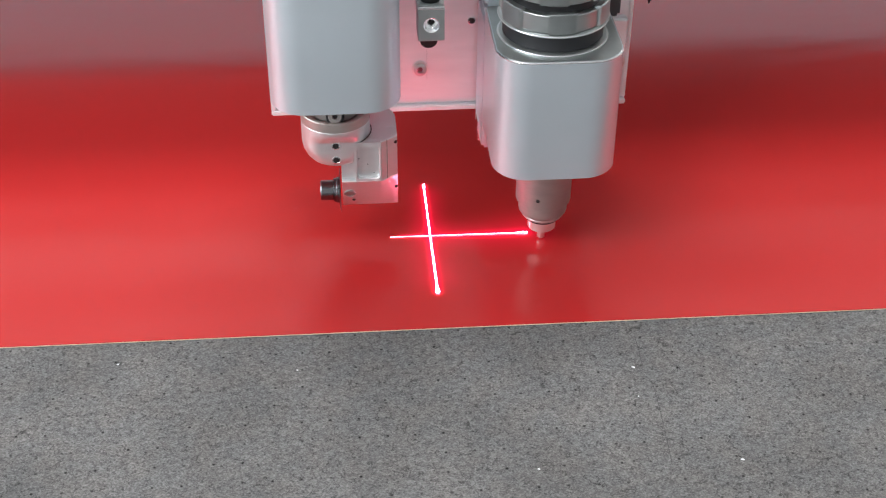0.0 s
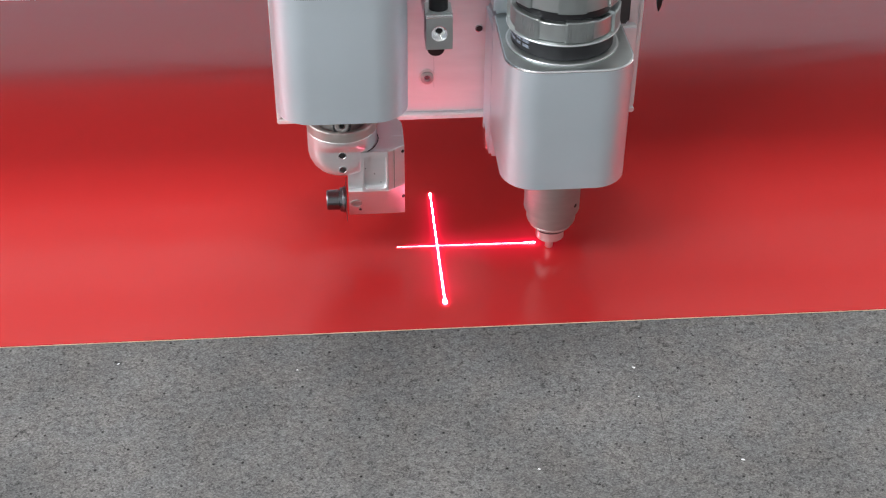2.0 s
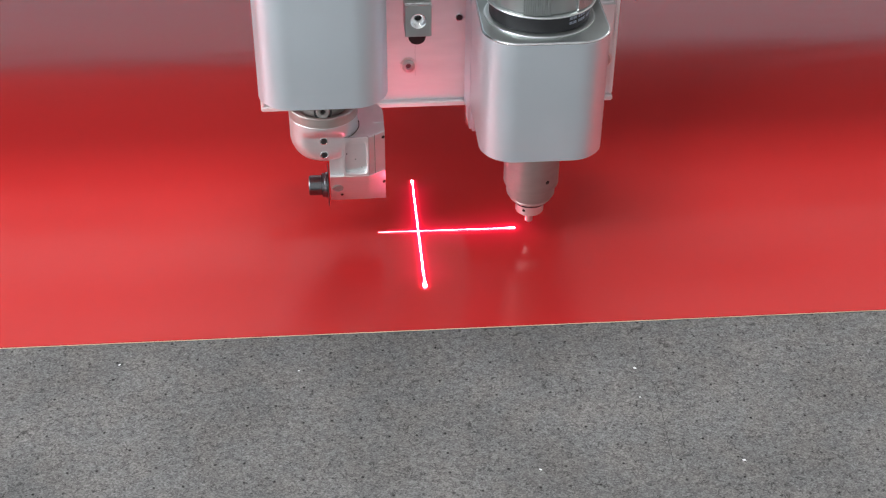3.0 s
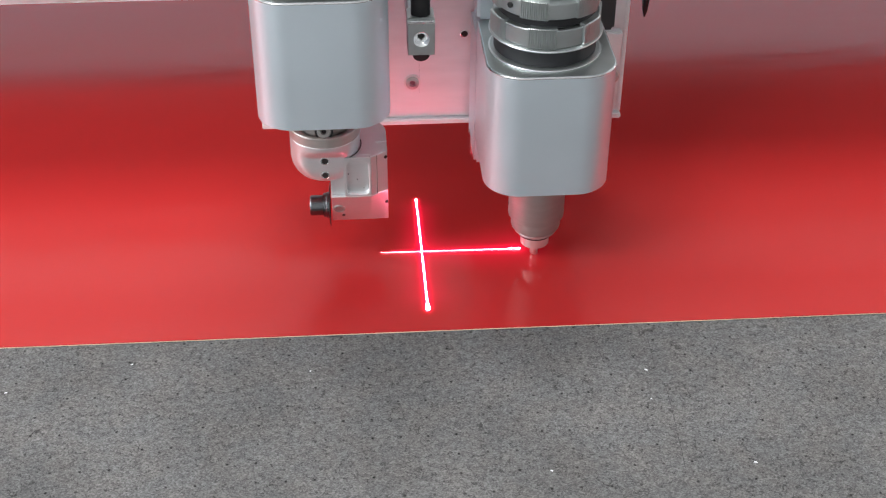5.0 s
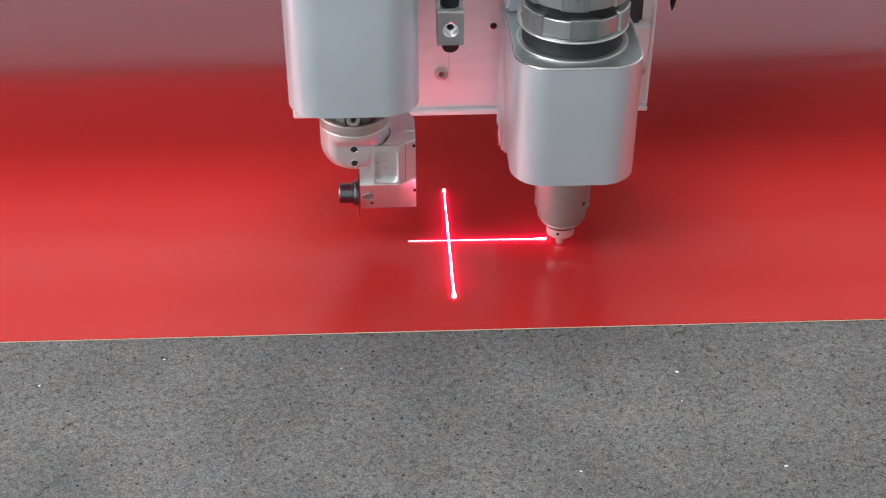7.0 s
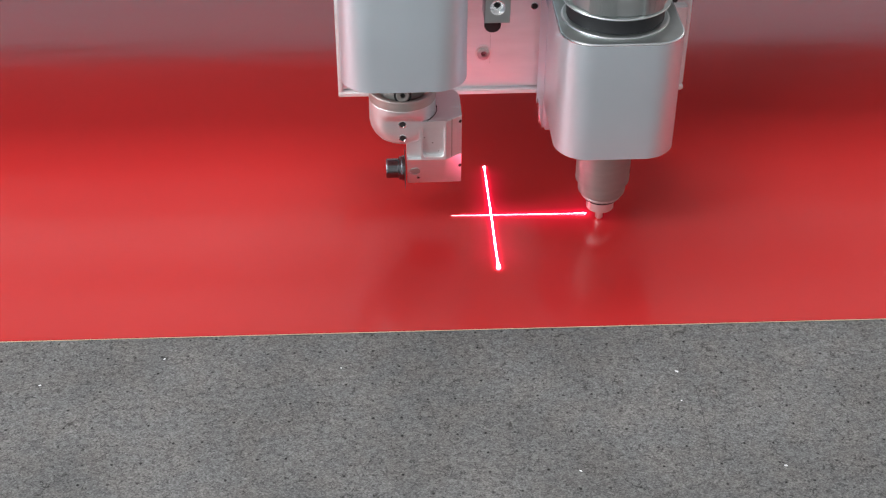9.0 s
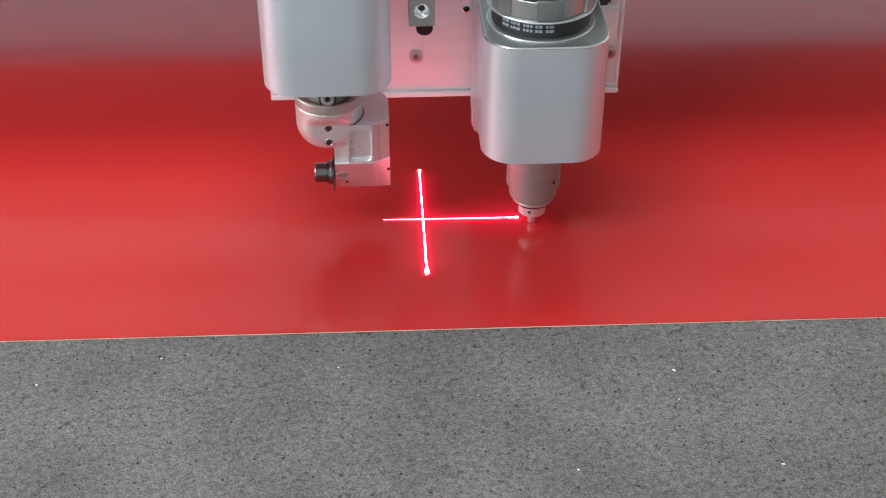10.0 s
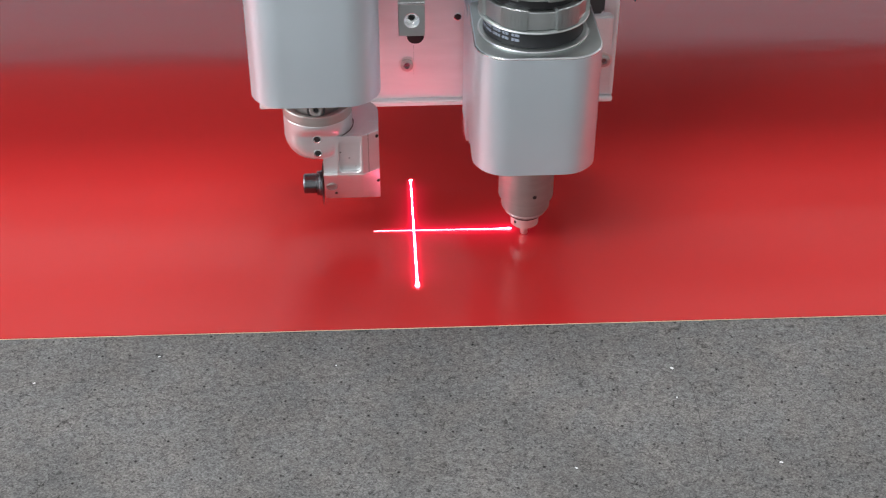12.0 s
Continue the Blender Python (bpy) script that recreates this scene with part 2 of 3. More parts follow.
BEAM = material("white_beam_paint", (0.86, 0.87, 0.88), 0.4, vary=0.03, scale=8)
DARKPAINT = material("dark_grey_paint", (0.035, 0.038, 0.04), 0.5, vary=0.08, scale=8)
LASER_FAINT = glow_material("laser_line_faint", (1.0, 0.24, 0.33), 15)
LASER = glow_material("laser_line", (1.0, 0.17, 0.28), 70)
# soft red glow round the laser lines, painted as emission
HALO_WIDE = glow_material("laser_painted_glow_wide", (1.0, 0.0, 0.06), 0.34, soft=True)
HALO = glow_material("laser_painted_glow", (1.0, 0.0, 0.07), 1.0, soft=True)


# ---- shapes ----
def part(name, bm, mat, parent, label="", smooth=35):
    me = bpy.data.meshes.new(name)
    bmesh.ops.recalc_face_normals(bm, faces=bm.faces)
    bm.to_mesh(me)
    bm.free()
    me.materials.append(mat)
    me.shade_smooth()
    me.set_sharp_from_angle(angle=radians(smooth))
    ob = new(name, me)
    ob.parent = parent
    if label:
        ob["label"] = label
    return ob


def thing(name, label, category, group="", kind=""):
    return tagged(new(name), label, category, group, kind)


def box(x0, x1, y0, y1, z0, z1, bevel=0.0, seg=2, bm=None):
    bm = bm or bmesh.new()
    m = Matrix.Translation(((x0 + x1) / 2, (y0 + y1) / 2, (z0 + z1) / 2)) @ Matrix.Diagonal((x1 - x0, y1 - y0, z1 - z0, 1))
    vs = bmesh.ops.create_cube(bm, size=1, matrix=m)["verts"]
    if bevel:
        es = list({e for v in vs for e in v.link_edges})
        bmesh.ops.bevel(bm, geom=es, offset=bevel, segments=seg, affect="EDGES")
    return bm


def lathe(profile, seg=64, m=None, bm=None, closed=True):
    """Turned body from (radius, height) pairs, round z; closed at both ends, or open like a lining."""
    bm = bm or bmesh.new()
    rings = []
    for r, z in profile:
        if r < 1e-6:
            v = bm.verts.new((0, 0, z))
            rings.append([v])
        else:
            rings.append([bm.verts.new((r * math.cos(2 * math.pi * k / seg), r * math.sin(2 * math.pi * k / seg), z)) for k in range(seg)])
    for a, b in zip(rings, rings[1:]):
        for k in range(seg):
            j = (k + 1) % seg
            q = [a[k % len(a)], a[j % len(a)], b[j % len(b)], b[k % len(b)]]
            q = list(dict.fromkeys(q))
            if len(q) > 2:
                bm.faces.new(q)
    for r in (rings[0], rings[-1]):
        if closed and len(r) > 2:
            bm.faces.new(r)
    if m is not None:
        bmesh.ops.transform(bm, matrix=m, verts=[v for r in rings for v in r])
    return bm


def prism(outline, z0, z1, bevel=0.0, seg=2):
    """Upright body on a closed outline of (x, y) pairs, its top and bottom edges bevelled."""
    bm = bmesh.new()
    low = [bm.verts.new((x, y, z0)) for x, y in outline]
    f = bm.faces.new(low)
    ex = bmesh.ops.extrude_face_region(bm, geom=[f])
    top = [g for g in ex["geom"] if isinstance(g, bmesh.types.BMVert)]
    bmesh.ops.translate(bm, verts=top, vec=(0, 0, z1 - z0))
    if bevel:
        es = [e for e in bm.edges if abs(e.verts[0].co.z - e.verts[1].co.z) < 1e-7]
        bmesh.ops.bevel(bm, geom=es, offset=bevel, segments=seg, affect="EDGES")
    return bm


def round_rect(x0, x1, y0, y1, rf, rb, n=10):
    """Outline of a rectangle with rounded corners: rf at the low y side, rb at the high y side."""
    pts = []
    for cx, cy, a0, r in ((x1 - rf, y0 + rf, -90, rf), (x1 - rb, y1 - rb, 0, rb), (x0 + rb, y1 - rb, 90, rb), (x0 + rf, y0 + rf, 180, rf)):
        for k in range(n + 1):
            a = radians(a0 + 90 * k / n)
            pts.append((cx + r * math.cos(a), cy + r * math.sin(a)))
    return pts


FRONT = Matrix.Rotation(radians(90), 4, "X")          # z of a turned body points to -y, the operator's side
SIDE = Matrix.Rotation(radians(-90), 4, "Y")          # z points to -x


def screw(x, y, z, r, h, parent, name="cap_screw", mat=None, label="", washer=0.0):
    """Socket head cap screw that looks out to -y, with its hexagon recess and, where given, a washer."""
    m = Matrix.Translation((x, y, z)) @ FRONT
    s = part(name, lathe([(0, h * 0.45), (r * 0.46, h * 0.45), (r * 0.52, h), (r * 0.86, h), (r, h * 0.85), (r, 0), (0, 0)], 24, m), mat or NICKEL, parent, label)
    part("socket", lathe([(0, h * 0.47), (r * 0.45, h * 0.47), (r * 0.45, h * 0.44), (0, h * 0.44)], 6, m), KNOB, s)
    if washer:
        part("washer", lathe([(r * 0.9, -0.001), (washer, -0.001), (washer, 0.0006), (r * 0.9, 0.0006)], 28, m), NICKEL, s)
    return s


# ---- unseen hall, added round the machine ----
def hall():
    f = part("floor", box(-4.2, 4.2, -3.8, 4.8, -0.95, -0.85), CONCRETE, None)
    tagged(f, "grey concrete workshop floor under the machine", "floor", kind="structure")
    c = part("ceiling", box(-4.2, 4.2, -3.8, 4.8, 4.0, 4.1), PLASTER, None)
    tagged(c, "white painted workshop ceiling above the machine", "ceiling", kind="structure")
    w = part("wall_front", box(-4.2, 4.2, -3.8, -3.6, -0.85, 4.0), PLASTER, None)
    tagged(w, "plain painted wall behind the operator", "wall", kind="structure")
    # opening made up for the fill lamp on this side
    bm = box(4.0, 4.2, -3.6, 4.6, -0.85, 0.02)
    box(4.0, 4.2, -3.6, 4.6, 1.48, 4.0, bm=bm)
    box(4.0, 4.2, -3.6, 1.35, 0.02, 1.48, bm=bm)
    box(4.0, 4.2, 4.45, 4.6, 0.02, 1.48, bm=bm)
    w = part("wall_right", bm, PLASTER, None)
    tagged(w, "painted side wall with an opening for added light", "wall", kind="structure")
    bm = box(-4.2, -4.0, -3.6, 4.6, -0.85, 0.35)
    box(-4.2, -4.0, -3.6, 4.6, 2.65, 4.0, bm=bm)
    box(-4.2, -4.0, -3.6, -3.55, 0.35, 2.65, bm=bm)
    box(-4.2, -4.0, 1.0, 4.6, 0.35, 2.65, bm=bm)
    w = part("wall_left", bm, PLASTER, None)
    tagged(w, "painted wall with a long window opening", "wall", kind="structure")
    bm = box(-4.0, 4.0, 4.6, 4.8, -0.85, 0.98)
    box(-4.0, 4.0, 4.6, 4.8, 2.42, 4.0, bm=bm)
    box(-4.0, -3.5, 4.6, 4.8, 0.98, 2.42, bm=bm)
    box(3.5, 4.0, 4.6, 4.8, 0.98, 2.42, bm=bm)
    w = part("wall_back", bm, PLASTER, None)
    tagged(w, "painted back wall with a wide window opening", "wall", kind="structure")


def table():
    t = thing("cutting_table", "long flatbed cutting table covered with grey felt", "table")
    part("frame", box(-1.25, 1.25, -0.75, 1.7, -0.12, -0.012, 0.004), DARKPAINT, t)
    for x in (-1.15, 1.15):
        for y in (-0.65, 1.6):
            part("leg", box(x - 0.04, x + 0.04, y - 0.04, y + 0.04, -0.85, -0.12, 0.004), DARKPAINT, t)
    felt = part("felt_mat", box(-1.25, 1.25, -0.75, 1.7, -0.012, 0.0), FELT, t, "grey flecked felt with punched vacuum holes")
    return felt


def cut_marks():
    """Old knife cuts in the felt."""
    for x0, y0, x1, y1 in ((0.1172, -0.118, 0.1163, -0.141), (0.1192, -0.160, 0.1180, -0.194), (0.1175, -0.198, 0.1160, -0.226), (0.062, -0.128, 0.086, -0.131)):
        bm = bmesh.new()
        d = Vector((x1 - x0, y1 - y0, 0))
        s = Vector((-d.y, d.x, 0)).normalized() * 0.00016
        pts = [Vector((x0, y0, 0.0002)), Vector((x0, y0, 0.0002)) + d * 0.5 + s * 2.0, Vector((x1, y1, 0.0002))]
        lo, hi = [bm.verts.new(p - s) for p in pts], [bm.verts.new(p + s) for p in pts]
        for k in range(2):
            bm.faces.new((lo[k], lo[k + 1], hi[k + 1], hi[k]))
        part("cut_and_shade_mark", bm, CUT_AND_SHADE, TABLE)


def edge_shade():
    """Broken dark strips on the felt: painted shadow line along the sheet's edge."""
    random.seed(11)
    x = -0.40
    while x < 0.45:
        n = random.uniform(0.006, 0.035)
        y = -0.0998 - x * 0.0047 - random.uniform(0.0003, 0.0008)
        bm = bmesh.new()
        h = random.uniform(0.00025, 0.0006)
        pts = [(0, 0), (n * 0.3, -h), (n * 0.7, -h * random.uniform(0.5, 1.2)), (n, 0), (n * 0.6, h * 0.5), (n * 0.3, h * 0.4)]
        bm.faces.new([bm.verts.new((x + a, y + b - a * 0.0047, 0.0002)) for a, b in pts])
        part("cut_and_shade_mark", bm, CUT_AND_SHADE, TABLE)
        x += n + random.uniform(0.004, 0.05)


def red_sheet():
    s = thing("red_sheet", "smooth glossy red sheet with a yellow core lying on felt", "sheet")
    s.matrix_world = pose(0, -0.0998, 0, 0, 0, -0.27)
    part("core", box(-1.05, 1.05, 0.0, 1.35, 0.0002, 0.0005), CORE, s, "thin yellow core seen at the cut edge")
    part("coating", box(-1.05, 1.05, 0.0002, 1.35, 0.00051, 0.0010, 0.0001), SHEET, s, "satin red coating")


def lint():
    random.seed(4)
    spots = ((-0.1949, -0.1187, 0.0014), (-0.0888, -0.1318, 0.0012), (0.1107, -0.1442, 0.0020), (0.1555, -0.2244, 0.0019), (0.0428, -0.2233, 0.0015), (0.1087, -0.1695, 0.0011), (-0.2652, -0.1392, 0.0013))
    for x, y, s in spots:
        bm = bmesh.new()
        bmesh.ops.create_icosphere(bm, subdivisions=1, radius=s * 0.55)
        for v in bm.verts:
            v.co = Vector((v.co.x * random.uniform(0.9, 1.6), v.co.y * random.uniform(0.5, 0.9), v.co.z * 0.35 + s * 0.15))
        ob = part("lint", bm, LINT_AND_SLIT, None)
        ob.matrix_world = pose(x, y, 0, 0, 0, random.uniform(-40, 40))
        tagged(ob, "tiny white scrap of lint on the grey felt", "lint", "lint on the felt")


# ---- the carriage and its tools; every thing stands in the carriage's own space ----
def gantry():
    g = thing("gantry_beam", "white painted gantry beam across the cutting table", "gantry")
    part("beam", box(-1.3, 1.3, 0.195, 0.441, 0.094, 0.255, 0.004), BEAM, g, "white painted hollow beam")
    for z in (0.118, 0.198):
        part("rail", box(-1.28, 1.28, 0.184, 0.1949, z - 0.008, z + 0.008, 0.0015), STEEL, g, "ground steel guide rail")
    for x in (-1.3, 1.3):
        s = 1 if x > 0 else -1
        part("side_column", box(min(x, x + s * 0.08), max(x, x + s * 0.08), 0.18, 0.46, -0.05, 0.24, 0.005), BEAM, g)
    return g


def carriage():
    c = thing("tool_carriage", "bare aluminium carriage plate with screws behind the tools", "machine plate")
    part("back_plate", box(-0.1045, 0.1430, 0.0765, 0.0845, 0.0590, 0.34, 0.0006), PLATE, c, "satin aluminium plate")
    part("bottom_lip", box(-0.1045, 0.1430, 0.0725, 0.0845, 0.0550, 0.0588, 0.0008), LIP, c, "pale folded bottom edge")
    part("side_lip", box(-0.1045, -0.1015, 0.0725, 0.0763, 0.0592, 0.34, 0.0006), LIP, c)
    part("side_lip", box(0.1405, 0.1430, 0.0752, 0.0763, 0.0592, 0.34, 0.0006), LIP, c)
    screw(-0.0014, 0.0762, 0.0862, 0.0044, 0.0022, c, mat=WORN, washer=0.0058)
    screw(0.1352, 0.0762, 0.0862, 0.0044, 0.0022, c, mat=WORN, washer=0.0058)
    # slot under the pointer's clamp and a tapped hole
    part("slot", prism(round_rect(-0.0012, 0.0105, -0.012, 0.012, 0.0055, 0.0055, 6), 0, 0.0003), HOLE, c).matrix_local = Matrix.Translation((0, 0.0764, 0.114)) @ FRONT
    part("tapped_hole", lathe([(0, 0), (0.0023, 0), (0.0023, 0.0003), (0, 0.0003)], 20, Matrix.Translation((0.0335, 0.0764, 0.1215)) @ FRONT), HOLE, c)
    part("hole_rim", lathe([(0.0021, 0.0001), (0.0027, 0.0001), (0.0028, 0.0004), (0.0022, 0.0005)], 24, Matrix.Translation((0.0335, 0.0764, 0.1215)) @ FRONT, closed=False), RIM, c)
    part("carrier_block", box(-0.0070, 0.0070, 0.0340, 0.0764, 0.153, 0.172, 0.001), MILLED, c)
    part("arm", box(-0.0065, 0.0065, 0.0088, 0.0345, 0.154, 0.171, 0.0008), MILLED, c)
    # thin grey strip drawn for an outline on the plate
    part("outline_strip", box(0.0032, 0.0034, 0.0763, 0.0766, 0.0780, 0.1010), NUT, c)
    # unseen block, added between plate and beam; mirrors dark in the sheet
    part("bearing_block", box(-0.085, 0.125, 0.0847, 0.1835, 0.112, 0.23, 0.003), DARKPAINT, c, "added dark block out of sight behind the plate")
    # hanging cable end beside the plate
    part("cable_end", lathe([(0.0004, 0.131), (0.0018, 0.136), (0.0030, 0.150), (0.0030, 0.25), (0, 0.25)], 16, Matrix.Translation((0.1530, 0.0745, 0))), BLACK, c, "dark pointed cable end")
    part("cable_clip", box(0.1400, 0.1560, 0.0735, 0.0765, 0.235, 0.25, 0.0008), BLACK, c)
    return c


def pointer():
    p = thing("laser_pointer", "black tubular laser pointer in an aluminium clamp", "laser")
    clamp = part("clamp", box(-0.0082, 0.0079, -0.0062, 0.0090, 0.1515, 0.1737, 0.0006), NUT, p, "grey aluminium clamp block")
    # front face with a countersunk bore
    n, cx, cz, hw, hh = 48, -0.00015, 0.1620, 0.00805, 0.0105
    ring = [(math.cos(2 * math.pi * k / n), math.sin(2 * math.pi * k / n)) for k in range(n)]
    edge = [(a * min(hw / max(abs(a), 1e-9), hh / max(abs(b), 1e-9)), b * min(hw / max(abs(a), 1e-9), hh / max(abs(b), 1e-9))) for a, b in ring]
    bm = bmesh.new()
    rows = [[bm.verts.new((cx + a * f, y, cz + b * f)) for a, b in pts] for pts, f, y in ((edge, 1, -0.0060), (edge, 1, -0.0100), (edge, 0.97, -0.0104), (ring, 0.0049, -0.0104))]
    for r, q in zip(rows, rows[1:]):
        for k in range(n):
            bm.faces.new((r[k], r[(k + 1) % n], q[(k + 1) % n], q[k]))
    part("clamp_face", bm, NUT, clamp)
    at = Matrix.Translation((cx, -0.0104, cz)) @ FRONT
    part("countersink", lathe([(0.0050, -0.0001), (0.0049, 0.0001), (0.0046, 0.0), (0.0014, -0.0036), (0.0013, -0.0040)], 40, at, closed=False), RIM, clamp, "bright countersunk bore")
    part("bore", lathe([(0, -0.0036), (0.00145, -0.0037), (0.00145, -0.0040), (0, -0.0040)], 24, at), HOLE, clamp)
    part("bright_edge", box(-0.0080, 0.0077, -0.0107, -0.0098, 0.1722, 0.1741, 0.0004), RIM, clamp)
    part("tube", lathe([(0, 0.149), (0.0052, 0.149), (0.0058, 0.150), (0.0058, 0.215), (0.0030, 0.219), (0.0030, 0.26), (0, 0.26)], 32, Matrix.Translation((-0.0001, 0.0005, 0))), BLACK, p, "black laser tube")
    return p


def laser_cross():
    """The red cross on the sheet: strips that glow themselves in place of the pointer's beam."""
    c = thing("laser_cross", "glowing red laser cross thrown on the red sheet", "laser light")
    z = 0.0013

    def line(name, a, b, wa, wb, mat, lift, uv=False):
        bm = bmesh.new()
        a, b = Vector((*a, 0)), Vector((*b, 0))
        d = (b - a).normalized()
        s = Vector((-d.y, d.x, 0))
        layer = bm.loops.layers.uv.new("UVMap")
        # half rounds at both ends, a straight middle
        ring = []
        for k in range(9):
            t = radians(90 + 180 * k / 8)
            ring.append((a + (d * math.cos(t) + s * math.sin(t)) * wa, (math.cos(t) if uv else 0, math.sin(t))))
        for k in range(9):
            t = radians(-90 + 180 * k / 8)
            ring.append((b + (d * math.cos(t) + s * math.sin(t)) * wb, (math.cos(t) if uv else 0, math.sin(t))))
        ca, cb = bm.verts.new((*a.xy, z + lift)), bm.verts.new((*b.xy, z + lift))
        vs = [bm.verts.new((*p.xy, z + lift)) for p, _ in ring]
        tex = {v: u for v, (_, u) in zip(vs, ring)}
        tex[ca] = tex[cb] = (0, 0)
        for k in range(8):
            bm.faces.new((ca, vs[k], vs[k + 1]))
            bm.faces.new((cb, vs[9 + k], vs[10 + k]))
        bm.faces.new((ca, vs[8], vs[9], cb))
        bm.faces.new((cb, vs[17], vs[0], ca))
        for f in bm.faces:
            for lp in f.loops:
                lp[layer].uv = tex[lp.vert]
        return part(name, bm, mat, c)

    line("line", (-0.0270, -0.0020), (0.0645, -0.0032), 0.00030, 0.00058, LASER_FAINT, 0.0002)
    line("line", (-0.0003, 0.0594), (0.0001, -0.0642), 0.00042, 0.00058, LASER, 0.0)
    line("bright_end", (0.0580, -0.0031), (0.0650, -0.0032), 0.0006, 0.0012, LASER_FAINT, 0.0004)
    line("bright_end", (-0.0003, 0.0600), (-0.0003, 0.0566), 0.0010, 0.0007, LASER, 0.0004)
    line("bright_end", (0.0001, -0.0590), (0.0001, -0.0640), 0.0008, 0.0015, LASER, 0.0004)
    # wide soft strips paint the glow round both lines
    line("painted_glow", (-0.0200, -0.0021), (0.0645, -0.0032), 0.0040, 0.0100, HALO, 0.0007, True)
    line("painted_glow", (-0.0002, 0.0580), (0.0001, -0.0640), 0.0052, 0.0075, HALO, 0.0010, True)
    line("painted_glow", (0.0000, -0.0021), (0.0600, -0.0032), 0.0260, 0.0420, HALO_WIDE, 0.0013, True)
    line("painted_glow", (0.0002, 0.0450), (0.0002, -0.0500), 0.0220, 0.0300, HALO_WIDE, 0.0016, True)
    return c


def housing(x0, x1, z0, z1, parent, back):
    h = part("housing", prism(round_rect(x0, x1, -0.0475, back, 0.0215, 0.004, 14), z0, z1, 0.0006), ALU, parent, "satin silver aluminium housing")
    # bright chamfer along the top edge
    o = round_rect(x0 - 0.0001, x1 + 0.0001, -0.0476, back + 0.0001, 0.0216, 0.0041, 14)
    i = round_rect(x0 + 0.0007, x1 - 0.0007, -0.0468, back - 0.0007, 0.0208, 0.0033, 14)
    bm = bmesh.new()
    a = [[bm.verts.new((x, y, z1 + dz)) for x, y in pts] for pts, dz in ((o, -0.0009), (o, -0.0005), (i, 0.0002), (i, -0.0004))]
    for r, s in zip(a, a[1:] + a[:1]):
        for k in range(len(o)):
            j = (k + 1) % len(o)
            bm.faces.new((r[k], r[j], s[j], s[k]))
    part("top_edge", bm, RIM, h, "bright chamfered rim")
    # thin grey layer, added to put the shade on the top into colour
    part("top_shade", prism(round_rect(x0 + 0.0012, x1 - 0.0012, -0.0463, back - 0.0012, 0.0203, 0.003, 14), z1 + 0.0001, z1 + 0.0003), NUT, h, "grey layer that darkens the housing top")
    return h


def wheel_tool():
    """The tool with the round blade; it hangs still beside the knife."""
    t = thing("wheel_knife_tool", "silver tool head with milled holder and round blade", "cutting tool")
    housing(-0.0985, -0.0200, 0.1240, 0.2045, t, 0.0310)
    part("slide", box(-0.0945, -0.0240, 0.0310, 0.0762, 0.1240, 0.33, 0.0015), ALU, t)
    part("motor", box(-0.0860, -0.0330, -0.030, 0.024, 0.2050, 0.30, 0.004), DARKPAINT, t)
    ax, ay = -0.0602, -0.0083
    up = Matrix.Translation((ax, ay, 0))
    col = part("collar", lathe([(0, 0.1040), (0.0185, 0.1045), (0.0190, 0.1070), (0.0212, 0.1072), (0.0217, 0.1066), (0.0217, 0.1008), (0, 0.1008)], 72, up), TURNED, t, "dull turned collar")
    part("shaft", lathe([(0, 0.1235), (0.0130, 0.1235), (0.0150, 0.1050), (0, 0.1035)], 48, up), STEEL, t)
    tilt = Matrix.Translation((ax, ay - 0.0150, 0.1090)) @ Matrix.Rotation(radians(62), 4, "X")
    part("washer", lathe([(0, 0), (0.0056, 0), (0.0056, 0.0006), (0, 0.0006)], 28, tilt), BLACK, t)
    s = part("clamp_screw", lathe([(0, 0.0016), (0.0016, 0.0016), (0.0020, 0.0032), (0.0038, 0.0032), (0.0043, 0.0026), (0.0043, 0.0005), (0, 0.0005)], 28, tilt), STEEL, t)
    part("socket", lathe([(0, 0.0017), (0.0016, 0.0017), (0.0016, 0.0015), (0, 0.0015)], 6, tilt), HOLE, s)
    # round body, cut flat in front where the holder grows out of it
    body = lathe([(0, 0.1006), (0.0213, 0.1006), (0.0216, 0.1002), (0.0216, 0.0985), (0.0216, 0.0970), (0.0216, 0.0955), (0.0216, 0.0940), (0.0216, 0.0925), (0.0216, 0.0909), (0.0216, 0.0904), (0.0216, 0.0880), (0.0216, 0.0850), (0.0208, 0.0810), (0.0190, 0.0772), (0.0168, 0.0745), (0.0150, 0.0733), (0, 0.0733)], 96, up)
    for v in body.verts:
        flat = -0.0254 - 0.0075 * min(1, max(0, (v.co.z - 0.0922) / 0.007))
        v.co.y = flat + 0.0011 * math.log(1 + math.exp((v.co.y - flat) / 0.0011))
        if v.co.y < -0.012 and v.co.z < 0.0908:
            v.co.x = min(v.co.x, -0.0495)
    part("body", body, MILLED, t, "round milled aluminium body")
    # holder: flat front, right side rounded to the back, lower front sloped inwards
    arc = [(-0.0222 - 0.014 * (1 - math.cos(radians(a))), 0.006 + 0.016 * math.sin(radians(a))) for a in range(0, 91, 10)]
    out = [(-0.0578, -0.0222), (-0.0330, -0.0222), (-0.0325, -0.0252), (-0.0222, -0.0180)] + arc + [(-0.0578, 0.0220)]
    hold = part("holder", prism(out, 0.0625, 0.0907, 0.0004, 1), MILLED, t, "milled aluminium blade holder")
    out[:2] = [(-0.0578, -0.0252), (-0.0335, -0.0252)]
    bm = prism(out, 0.0362, 0.06245, 0.0)
    for v in bm.verts:
        if v.co.z < 0.04 and v.co.y < -0.01:
            v.co.y = max(v.co.y, -0.0252) + 0.0125 * (1.0 if v.co.y < -0.02 else 0.45)
